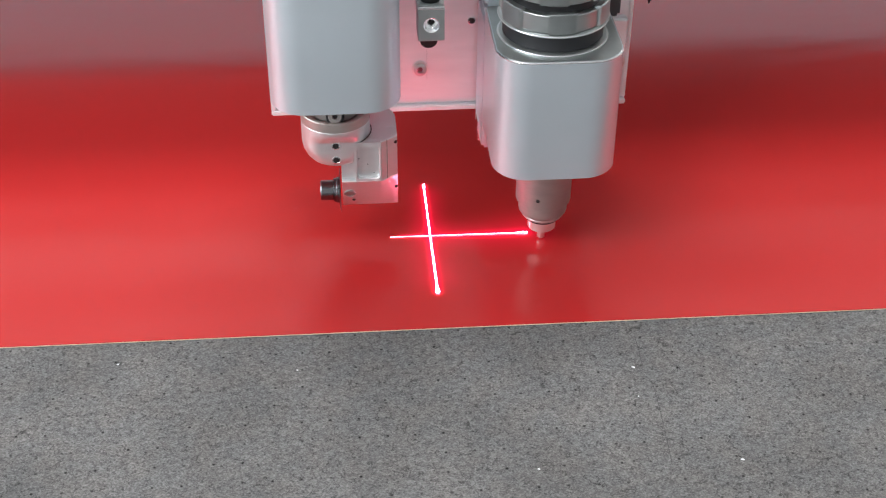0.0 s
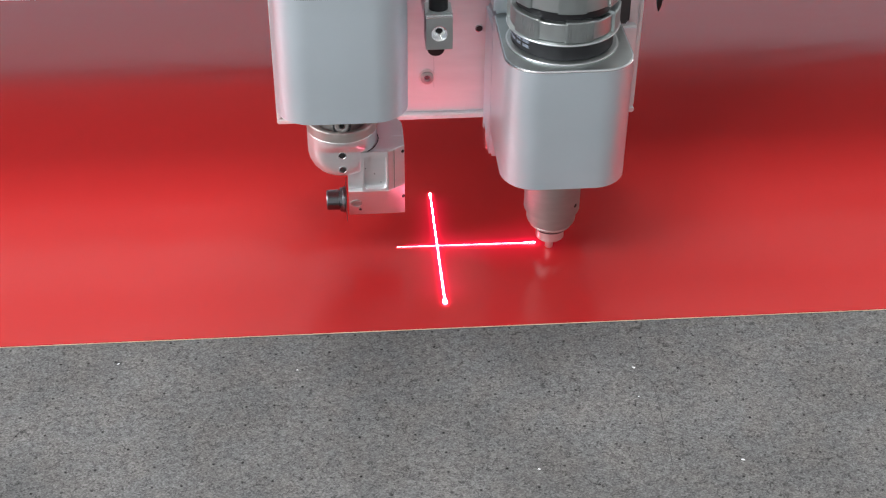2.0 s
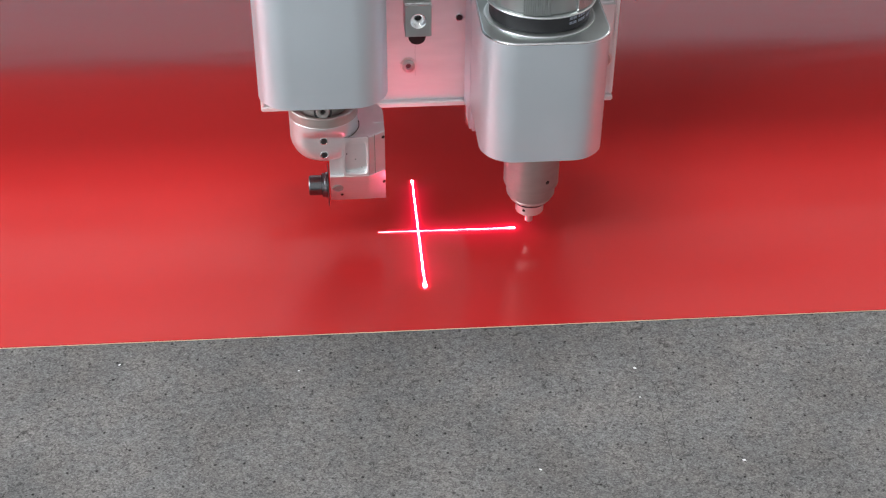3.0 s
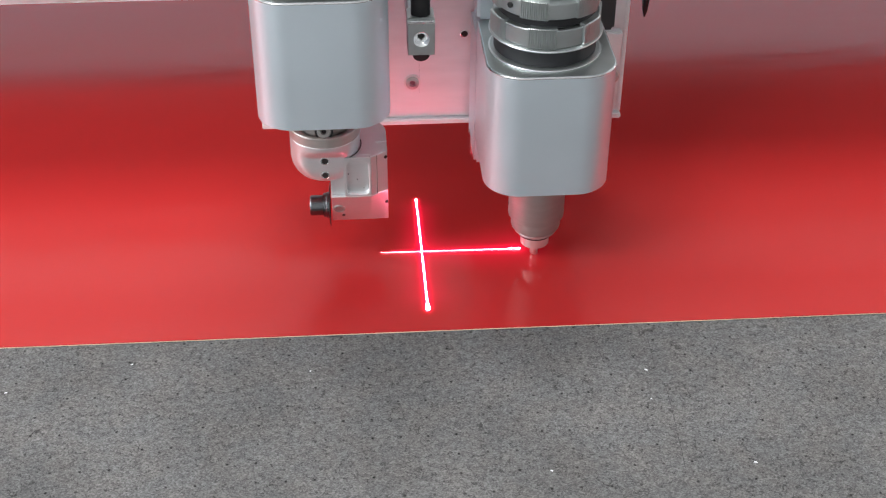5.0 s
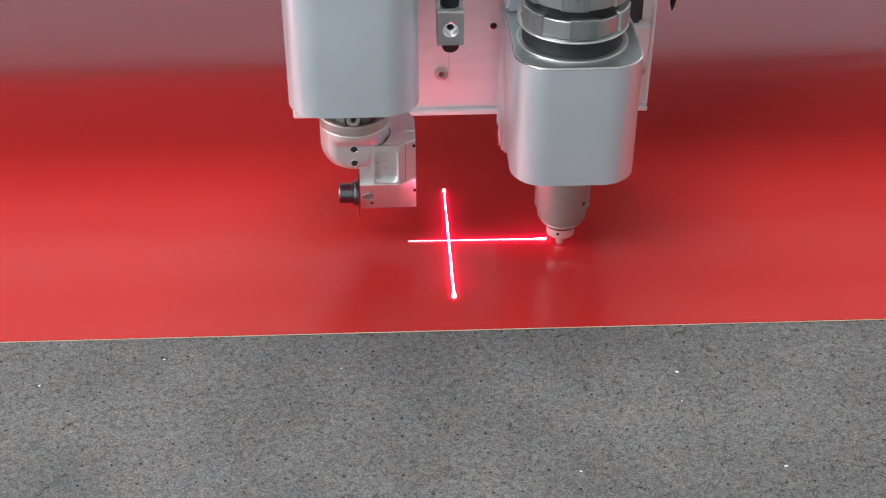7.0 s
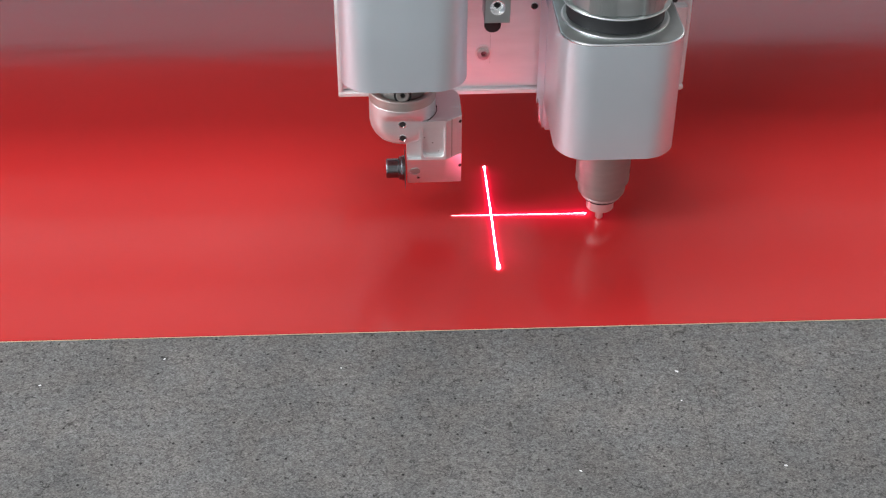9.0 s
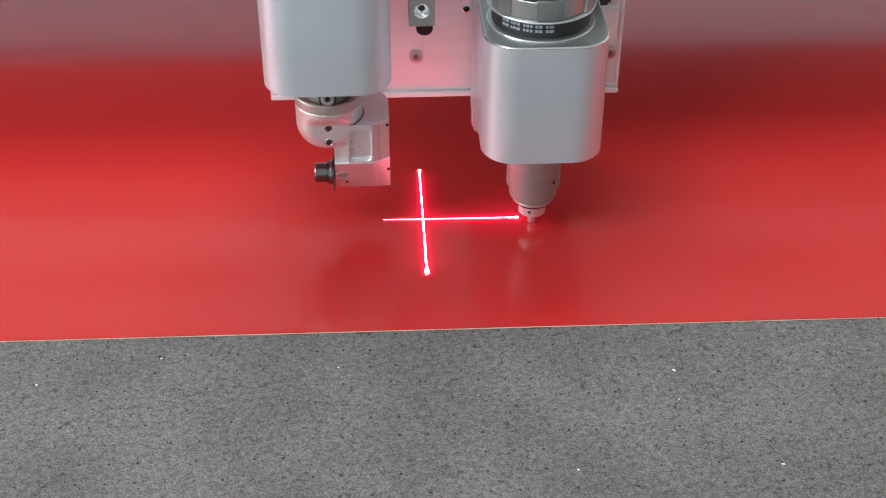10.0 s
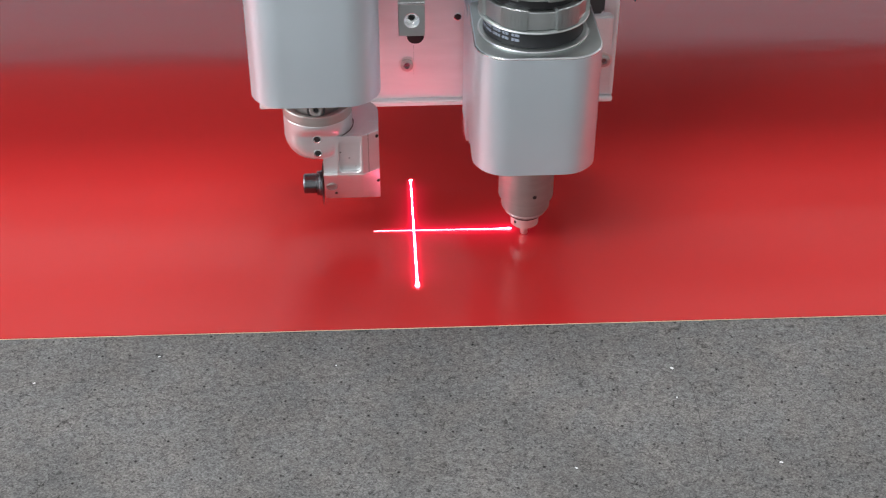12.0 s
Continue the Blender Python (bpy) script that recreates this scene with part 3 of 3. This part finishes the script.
            v.co.x += 0.0 if v.co.x < -0.03 else 0.0002
    bmesh.ops.bevel(bm, geom=[e for e in bm.edges if abs(e.verts[0].co.z - e.verts[1].co.z) < 1e-7], offset=0.0004, segments=1, affect="EDGES")
    part("lower_holder", bm, MILLED, t, "sloped lower part of the holder")
    # front cheek that joins body and holder, with two bores
    for z in (0.0890, 0.0788):
        part("bore", lathe([(0.0016, -0.0002), (0.0025, -0.0002), (0.0027, 0.0003), (0.0021, 0.0004), (0.0016, -0.0001)], 24, Matrix.Translation((-0.0606, -0.0252, z)) @ FRONT), RIM, hold)
        part("bore", lathe([(0, 0.0001), (0.0021, 0.0001), (0.0021, 0.0003), (0, 0.0003)], 24, Matrix.Translation((-0.0606, -0.0252, z)) @ FRONT), HOLE, hold)
    # front plate with the pocket cut through it
    hole = round_rect(-0.0478, -0.0340, 0.0640, 0.0872, 0.0030, 0.0030, 6)
    cx, cz, hw, hh = -0.04525, 0.0766, 0.01255, 0.0140
    rim = []
    for x, z in hole:
        k = min(hw / max(abs(x - cx), 1e-9), hh / max(abs(z - cz), 1e-9))
        rim.append((cx + (x - cx) * k, cz + (z - cz) * k))
    soft = [(cx + (x - cx) * 1.05, cz + (z - cz) * 1.03) for x, z in hole]
    bm = bmesh.new()
    a = [[bm.verts.new((x, y, z)) for x, z in pts] for pts, y in ((rim, -0.0222), (rim, -0.0252), (soft, -0.0252), (hole, -0.0247), (hole, -0.0222))]
    for r, q in zip(a, a[1:]):
        for k in range(len(hole)):
            j = (k + 1) % len(hole)
            bm.faces.new((r[k], r[j], q[j], q[k]))
    part("front_plate", bm, MILLED, hold, "milled face with a sunk pocket")
    part("stain", lathe([(0, 0), (0.0004, 0), (0.0003, 0.0003), (0, 0.0003)], 10, Matrix.Translation((-0.0412, -0.0222, 0.0730)) @ FRONT), HOLE, hold)
    # flat dark arc painted as the narrow shadow between the collar and the holder's top
    bm = bmesh.new()
    arc = [(math.cos(radians(a)), math.sin(radians(a))) for a in range(-48, 16, 4)]
    rows = [[bm.verts.new((ax + c * r, ay + q * r, z)) for c, q in arc] for r, z in ((0.0219, 0.0909), (0.0225, 0.0909))]
    for k in range(len(arc) - 1):
        bm.faces.new((rows[0][k], rows[0][k + 1], rows[1][k + 1], rows[1][k]))
    part("holder_gap_shade", bm, HOLE, hold)
    for x, z, r in ((-0.0466, 0.0772, 0.0004), (-0.0372, 0.0668, 0.0003)):
        part("stain", lathe([(0, 0), (r, 0), (r * 0.8, 0.0003), (0, 0.0003)], 10, Matrix.Translation((x, -0.0222, z)) @ FRONT), HOLE, hold)
    part("seam", box(-0.0290, -0.0286, -0.0232, -0.0215, 0.0625, 0.0905), STEEL, hold)
    # pale strip paints the laser's light on a slit in the holder's top
    part("lit_slit", box(-0.0290, -0.0221, -0.0078, -0.0067, 0.0908, 0.0911), LINT_AND_SLIT, hold, "pale strip painted as a laser-lit slit")
    # dark discs in place of two holes in the chamfer
    for x, y, z in ((-0.0234, -0.0189, 0.0868), (-0.0232, -0.0165, 0.0520)):
        part("side_hole", lathe([(0, 0), (0.0011, 0), (0.0011, 0.0004), (0, 0.0004)], 16, Matrix.Translation((x, y, z)) @ Matrix.Rotation(radians(35), 4, "Z") @ FRONT), HOLE, hold)
    slope = Matrix.Translation((-0.0531, -0.0193, 0.0497)) @ Matrix.Rotation(radians(90 + 26), 4, "X")
    part("pin", lathe([(0, 0.0002), (0.0028, 0.0002), (0.0033, 0.0006), (0.0037, 0.0003), (0.0037, -0.001), (0, -0.001)], 24, slope), STEEL, hold)
    part("bore", lathe([(0, 0.0), (0.0010, 0.0), (0.0010, 0.0004), (0, 0.0004)], 16, Matrix.Translation((-0.0506, -0.0158, 0.0425)) @ Matrix.Rotation(radians(90 + 26), 4, "X")), HOLE, hold)
    # round blade seen edge on, and its knob
    at = Matrix.Translation((-0.0590, -0.0060, 0.0440)) @ SIDE
    part("round_blade", lathe([(0, 0.0), (0.0125, 0.0), (0.0145, 0.0002), (0.0125, 0.0005), (0, 0.0005)], 64, at), BLACK, t, "dark thin round blade")
    part("knob", lathe([(0, 0.0006), (0.0085, 0.0006), (0.0085, 0.0022), (0.0079, 0.0028), (0.0079, 0.0042), (0.0066, 0.0048), (0.0066, 0.0122), (0.0060, 0.0130), (0.0030, 0.0130), (0.0028, 0.0120), (0, 0.0120)], 40, at), KNOB, t, "dark chrome blade nut")
    return t


def ring_nut(z0, z1, r, turn, parent):
    """Ring nut with six knurled lands that stand proud of and above the flats between them."""
    bm = bmesh.new()
    n = 720
    rows = [[] for _ in range(6)]
    for k in range(n):
        a = 2 * math.pi * k / n
        w = (math.degrees(a) - turn) % 60
        land = w < 30
        rr = r + (0.0016 + (0.0003 if (w / 30 * 13) % 1 < 0.55 else -0.0004)) * land
        zt = z1 if land else z1 - 0.0016
        for row, rad, z in zip(rows, (0.0255, rr - 0.0005, rr, rr, rr - 0.0005, 0.0255), (z0, z0, z0 + 0.0005, zt - 0.0005, zt, zt)):
            row.append(bm.verts.new((rad * math.cos(a), rad * math.sin(a), z)))
    for p, q in zip(rows, rows[1:]):
        for k in range(n):
            bm.faces.new((p[k], p[(k + 1) % n], q[(k + 1) % n], q[k]))
    return part("ring_nut", bm, NUT, parent, "grey slotted ring nut", 20)


def knife_tool():
    t = thing("oscillating_knife_tool", "silver oscillating knife tool with belt pulley and steel nose", "cutting tool")
    housing(0.0366, 0.1142, 0.0722, 0.1538, t, 0.0310)
    part("slide", box(0.0370, 0.1120, 0.0310, 0.0722, 0.0480, 0.1420, 0.002), ALU, t, "silver slide block behind the housing")
    part("slide_tab", box(0.0362, 0.0410, 0.0480, 0.0600, 0.0436, 0.0600, 0.001), RIM, t)
    part("upright", box(0.0366, 0.0500, 0.0280, 0.0700, 0.1540, 0.33, 0.002), ALU, t)
    part("stop_bracket", prism(round_rect(0.1125, 0.1375, 0.0640, 0.0715, 0.001, 0.001, 3), 0.1000, 0.1253, 0.0012), PLATE, t)
    part("slide_cover", box(0.0520, 0.1123, 0.0500, 0.0700, 0.1425, 0.33, 0.002), DARKPAINT, t)
    # dark box that fills the gap right of the ring nuts
    part("gap_filler", box(0.1125, 0.1280, 0.0480, 0.0635, 0.1345, 0.33, 0.002), DARKPAINT, t)
    ax, ay = 0.0742, -0.0083
    hx = 0.0737
    # turning parts
    pul = part("pulley", lathe([(0, 0.1541), (0.0336, 0.1541), (0.0336, 0.1551), (0.0318, 0.1557), (0.0285, 0.1557), (0.0285, 0.1660), (0.0318, 0.1660), (0.0336, 0.1665), (0.0336, 0.1676), (0.0330, 0.1680),
                                (0.0250, 0.1685), (0.0250, 0.2000), (0.0230, 0.2002), (0.0230, 0.2062), (0.0215, 0.2064), (0.0215, 0.230), (0, 0.230)], 96), NUT, t, "flanged belt pulley")
    for z in (0.1544, 0.1667):
        part("flange_edge", lathe([(0.0330, z), (0.0337, z + 0.0001), (0.0339, z + 0.0005), (0.0337, z + 0.0009), (0.0330, z + 0.0010)], 96), FLANGE, pul)
    ring_nut(0.1684, 0.1812, 0.0316, 36, pul)
    ring_nut(0.1862, 0.1975, 0.0312, 26, pul)
    # black ring paints the shade in the gap between the nuts
    part("nut_gap_shade", lathe([(0.0255, 0.1805), (0.0290, 0.1805), (0.0290, 0.1868), (0.0255, 0.1868)], 72), BLACK, pul)
    # dark plugs in place of the holes in the upper nut
    for a, z in ((222, 0.1915), (42, 0.1915), (132, 0.1915), (312, 0.1915)):
        part("hole_plug", lathe([(0, 0), (0.0017, 0), (0.0017, 0.0013), (0, 0.0013)], 16, Matrix.Rotation(radians(a), 4, "Z") @ Matrix.Translation((0, -0.0310, z)) @ FRONT), HOLE, pul)
    belt = part("belt", lathe([(0.0286, 0.1559), (0.0301, 0.1559), (0.0306, 0.1562), (0.0306, 0.1653), (0.0301, 0.1657), (0.0286, 0.1657)], 96), BELT_AND_GAP, t, "black toothed drive belt with white print")
    # unreadable print as plain bars, two lines
    for row in (0.1635, 0.1605):
        for a0, a1 in ((-33, -29), (-28, -23), (-20, -17.5), (-16.5, -13), (-12, -8), (-4, -1.5), (-0.5, 3), (4, 7), (10, 13), (14, 18), (22, 25), (26, 31)):
            bm = bmesh.new()
            k = 2
            lo = []
            for s in range(k + 1):
                a = radians(a0 + (a1 - a0) * s / k)
                lo.append((0.03072 * math.sin(a), -0.03072 * math.cos(a)))
            v0 = [bm.verts.new((x, y, row - 0.0009)) for x, y in lo]
            v1 = [bm.verts.new((x, y, row + 0.0009)) for x, y in lo]
            for s in range(k):
                bm.faces.new((v0[s], v0[s + 1], v1[s + 1], v1[s]))
            part("print_bar", bm, PRINT, belt)
    nose = part("nose", lathe([(0, 0.0722), (0.0181, 0.0722), (0.0181, 0.0346), (0.0179, 0.0338), (0.0168, 0.0332), (0.0161, 0.0330), (0.0160, 0.0265), (0.0157, 0.0252), (0.0150, 0.0241), (0.0138, 0.0232), (0, 0.0228)], 72), STEEL, t, "grey steel spindle nose")
    # dark plugs in place of two opposite holes in the nose
    for a in (0, 180):
        part("hole_plug", lathe([(0, 0.0003), (0.0011, 0.0003), (0.0014, 0.0001), (0.0014, -0.001), (0, -0.001)], 16, Matrix.Rotation(radians(a), 4, "Z") @ Matrix.Translation((0, -0.0180, 0.0415)) @ FRONT), HOLE, nose)
    part("edge_ring", lathe([(0.0100, 0.0227), (0.0136, 0.0231), (0.0139, 0.0227), (0.0138, 0.0219), (0.0128, 0.0208), (0.0100, 0.0208)], 56), WORN, nose)
    # black ring put in for the shadow gap above the collar
    part("collar_gap_shade", lathe([(0.0080, 0.0207), (0.0114, 0.0208), (0.0112, 0.0187), (0.0080, 0.0176)], 48), BELT_AND_GAP, nose)
    n = 120
    pts = [((0.0093 if k % 2 else 0.00918) * math.cos(2 * math.pi * k / n), (0.0093 if k % 2 else 0.00918) * math.sin(2 * math.pi * k / n)) for k in range(n)]
    part("clamp_collar", prism(pts, 0.0106, 0.0182, 0.0005, 2), NICKEL, nose, "bright knurled blade collar")
    # dark plug in place of the collar's hole
    part("clamp_screw", lathe([(0, 0), (0.0010, 0), (0.0010, 0.0004), (0, 0.0004)], 14, Matrix.Rotation(radians(120), 4, "Z") @ Matrix.Translation((0, -0.0091, 0.0148)) @ FRONT), HOLE, nose)
    bm = lathe([(0, 0.0110), (0.0032, 0.0110), (0.0032, 0.0090), (0.0026, 0.0086), (0.0026, 0.0020), (0.0022, 0.0014), (0, 0.0014)], 24)
    box(-0.0004, 0.0004, -0.0012, 0.0012, 0.0008, 0.0030, bm=bm)
    part("blade", bm, NICKEL, nose, "short bright blade")
    return t, pul, belt, nose, (hx, ay), (ax, ay)


# ---- build ----
hall()
TABLE = table()
cut_marks()
edge_shade()
red_sheet()
lint()
GANTRY = gantry()
CARRIAGE = carriage()
POINTER = pointer()
WHEEL = wheel_tool()
KNIFE, PULLEY, BELT, NOSE, PULLEY_AT, NOSE_AT = knife_tool()
CROSS = laser_cross()


def motions():
    # seconds, carriage x and y, lift of the knife, turn of the nose, turn of the belt
    rows = [
        (0, -0.0000, -0.0000, 0.0000, -20, -138), (0.1, 0.0010, -0.0011, 0.0000, -65, -183), (0.2, 0.0009, -0.0019, 0.0000, -88, -206), (0.3, 0.0004, -0.0027, 0.0000, -100, -218),
        (0.4, 0.0007, -0.0029, 0.0000, -118, -236), (0.5, 0.0002, -0.0027, 0.0000, -125, -243), (0.6, -0.0009, -0.0037, 0.0000, -130, -248), (0.7, -0.0036, -0.0040, 0.0000, -145, -263),
        (0.8, -0.0075, -0.0042, 0.0005, -155, -273), (0.9, -0.0088, -0.0045, 0.0085, -156, -274), (0.95, -0.0089, -0.0048, 0.0048, -129, -247), (1, -0.0090, -0.0050, 0.0010, -102, -220),
        (1.1, -0.0091, -0.0062, 0.0008, -102, -220), (1.2, -0.0093, -0.0088, 0.0005, -102, -220), (1.3, -0.0093, -0.0121, 0.0003, -103, -221), (1.4, -0.0094, -0.0137, 0.0000, -103, -221),
        (1.5, -0.0098, -0.0145, 0.0105, -95, -213), (1.55, -0.0098, -0.0146, 0.0057, -36, -155), (1.6, -0.0097, -0.0146, 0.0010, 22, -98), (1.7, -0.0070, -0.0142, 0.0000, 24, -99),
        (1.8, -0.0016, -0.0133, 0.0001, 26, -99), (1.9, 0.0031, -0.0124, 0.0002, 28, -100), (2, 0.0036, -0.0115, 0.0003, 48, -80), (2.1, 0.0044, -0.0099, 0.0003, 65, -45),
        (2.2, 0.0058, -0.0075, 0.0004, 80, -35), (2.3, 0.0083, -0.0011, 0.0005, 95, -25), (2.4, 0.0093, 0.0062, 0.0006, 110, -12), (2.5, 0.0096, 0.0078, 0.0007, 125, 0),
        (2.6, 0.0102, 0.0091, 0.0008, 160, 10), (2.7, 0.0085, 0.0088, 0.0008, 175, 20), (2.8, 0.0021, 0.0089, 0.0009, 200, 34), (2.9, -0.0071, 0.0091, 0.0010, 204, 48),
        (3, -0.0084, 0.0075, 0.0095, 208, 60), (3.05, -0.0090, 0.0079, 0.0053, 236, 90), (3.1, -0.0096, 0.0083, 0.0010, 260, 125), (3.2, -0.0096, 0.0084, 0.0000, 262, 132),
        (3.6, -0.0105, 0.0046, 0.0009, 292, 124), (4, -0.0124, -0.0036, 0.0018, 322, 117), (4.4, -0.0143, -0.0118, 0.0026, 352, 109), (4.8, -0.0152, -0.0155, 0.0035, 382, 102),
        (4.9, -0.0155, -0.0155, 0.0055, 415, 121), (5, -0.0154, -0.0146, 0.0000, 448, 140), (5.1, -0.0158, -0.0126, 0.0000, 449, 127), (5.2, -0.0160, -0.0091, 0.0000, 449, 113),
        (5.3, -0.0144, -0.0064, 0.0000, 450, 100), (5.4, -0.0144, -0.0055, 0.0095, 440, 50), (5.45, -0.0147, -0.0059, 0.0047, 410, -0), (5.5, -0.0149, -0.0063, 0.0000, 382, -48),
        (5.6, -0.0160, -0.0052, 0.0000, 379, -51), (5.8, -0.0217, -0.0055, 0.0000, 374, -56), (6, -0.0232, -0.0063, 0.0000, 339, -91), (6.2, -0.0231, -0.0058, 0.0000, 297, -133),
        (6.4, -0.0243, -0.0053, 0.0000, 275, -155), (6.5, -0.0238, -0.0046, 0.0000, 265, -165), (6.6, -0.0219, -0.0045, 0.0000, 255, -175), (6.8, -0.0208, -0.0035, 0.0000, 228, -202),
        (7, -0.0178, -0.0026, 0.0000, 222, -208), (7.1, -0.0154, -0.0021, 0.0000, 220, -210), (7.2, -0.0145, -0.0004, 0.0030, 218, -212), (7.6, -0.0119, 0.0032, 0.0023, 171, -213),
        (8, -0.0061, 0.0113, 0.0015, 123, -214), (8.4, -0.0002, 0.0193, 0.0008, 76, -216), (8.8, 0.0024, 0.0230, 0.0000, 28, -217), (8.9, 0.0113, 0.0254, 0.0000, 45, -200),
        (9, 0.0130, 0.0262, 0.0000, 75, -170), (9.1, 0.0134, 0.0271, 0.0000, 95, -150), (9.2, 0.0130, 0.0276, 0.0000, 115, -130), (9.3, 0.0128, 0.0284, 0.0000, 135, -110),
        (9.4, 0.0110, 0.0294, 0.0000, 167, -78), (9.5, 0.0061, 0.0296, 0.0000, 191, -54), (9.6, -0.0029, 0.0291, 0.0000, 205, -40), (9.7, -0.0161, 0.0272, 0.0000, 206, -39),
        (9.8, -0.0284, 0.0253, 0.0000, 206, -39), (9.9, -0.0316, 0.0240, 0.0000, 207, -38), (10, -0.0322, 0.0222, 0.0000, 222, -23), (10.1, -0.0334, 0.0232, 0.0000, 230, -15),
        (10.2, -0.0337, 0.0230, 0.0000, 245, 0), (10.3, -0.0327, 0.0228, 0.0000, 267, 20), (10.4, -0.0317, 0.0209, 0.0000, 315, 40), (10.5, -0.0282, 0.0189, 0.0000, 349, 58),
        (10.6, -0.0224, 0.0197, 0.0000, 371, 75), (10.7, -0.0175, 0.0204, 0.0000, 392, 95), (10.8, -0.0166, 0.0205, 0.0095, 400, 95), (10.85, -0.0166, 0.0206, 0.0053, 338, 66),
        (10.9, -0.0165, 0.0207, 0.0010, 278, 33), (11, -0.0159, 0.0193, 0.0000, 275, 30), (11.1, -0.0160, 0.0189, 0.0000, 275, 30), (11.2, -0.0156, 0.0162, 0.0000, 273, 28),
        (11.3, -0.0152, 0.0132, 0.0000, 270, 25), (11.4, -0.0148, 0.0116, 0.0000, 268, 23), (11.5, -0.0148, 0.0098, 0.0000, 264, 19), (11.55, -0.0146, 0.0101, 0.0043, 238, -7),
        (11.6, -0.0144, 0.0104, 0.0085, 212, -33), (11.7, -0.0153, 0.0101, 0.0000, 210, -35), (11.8, -0.0221, 0.0091, 0.0000, 207, -38), (11.9, -0.0316, 0.0075, 0.0000, 205, -40),
        (12, -0.0377, 0.0061, 0.0000, 192, -53),
    ]
    for ob in (CARRIAGE, POINTER, WHEEL, CROSS):
        walk(ob, [(t, pose(x, y, 0)) for t, x, y, _, _, _ in rows])
    walk(GANTRY, [(t, pose(0, y, 0)) for t, x, y, _, _, _ in rows])
    walk(KNIFE, [(t, pose(x, y, up)) for t, x, y, up, _, _ in rows])
    walk(NOSE, [(t, pose(*NOSE_AT, 0, 0, 0, a)) for t, _, _, _, a, _ in rows])
    walk(PULLEY, [(t, pose(*PULLEY_AT, 0, 0, 0, a)) for t, _, _, _, a, _ in rows])
    walk(BELT, [(t, pose(*PULLEY_AT, 0, 0, 0, b)) for t, _, _, _, _, b in rows])


motions()
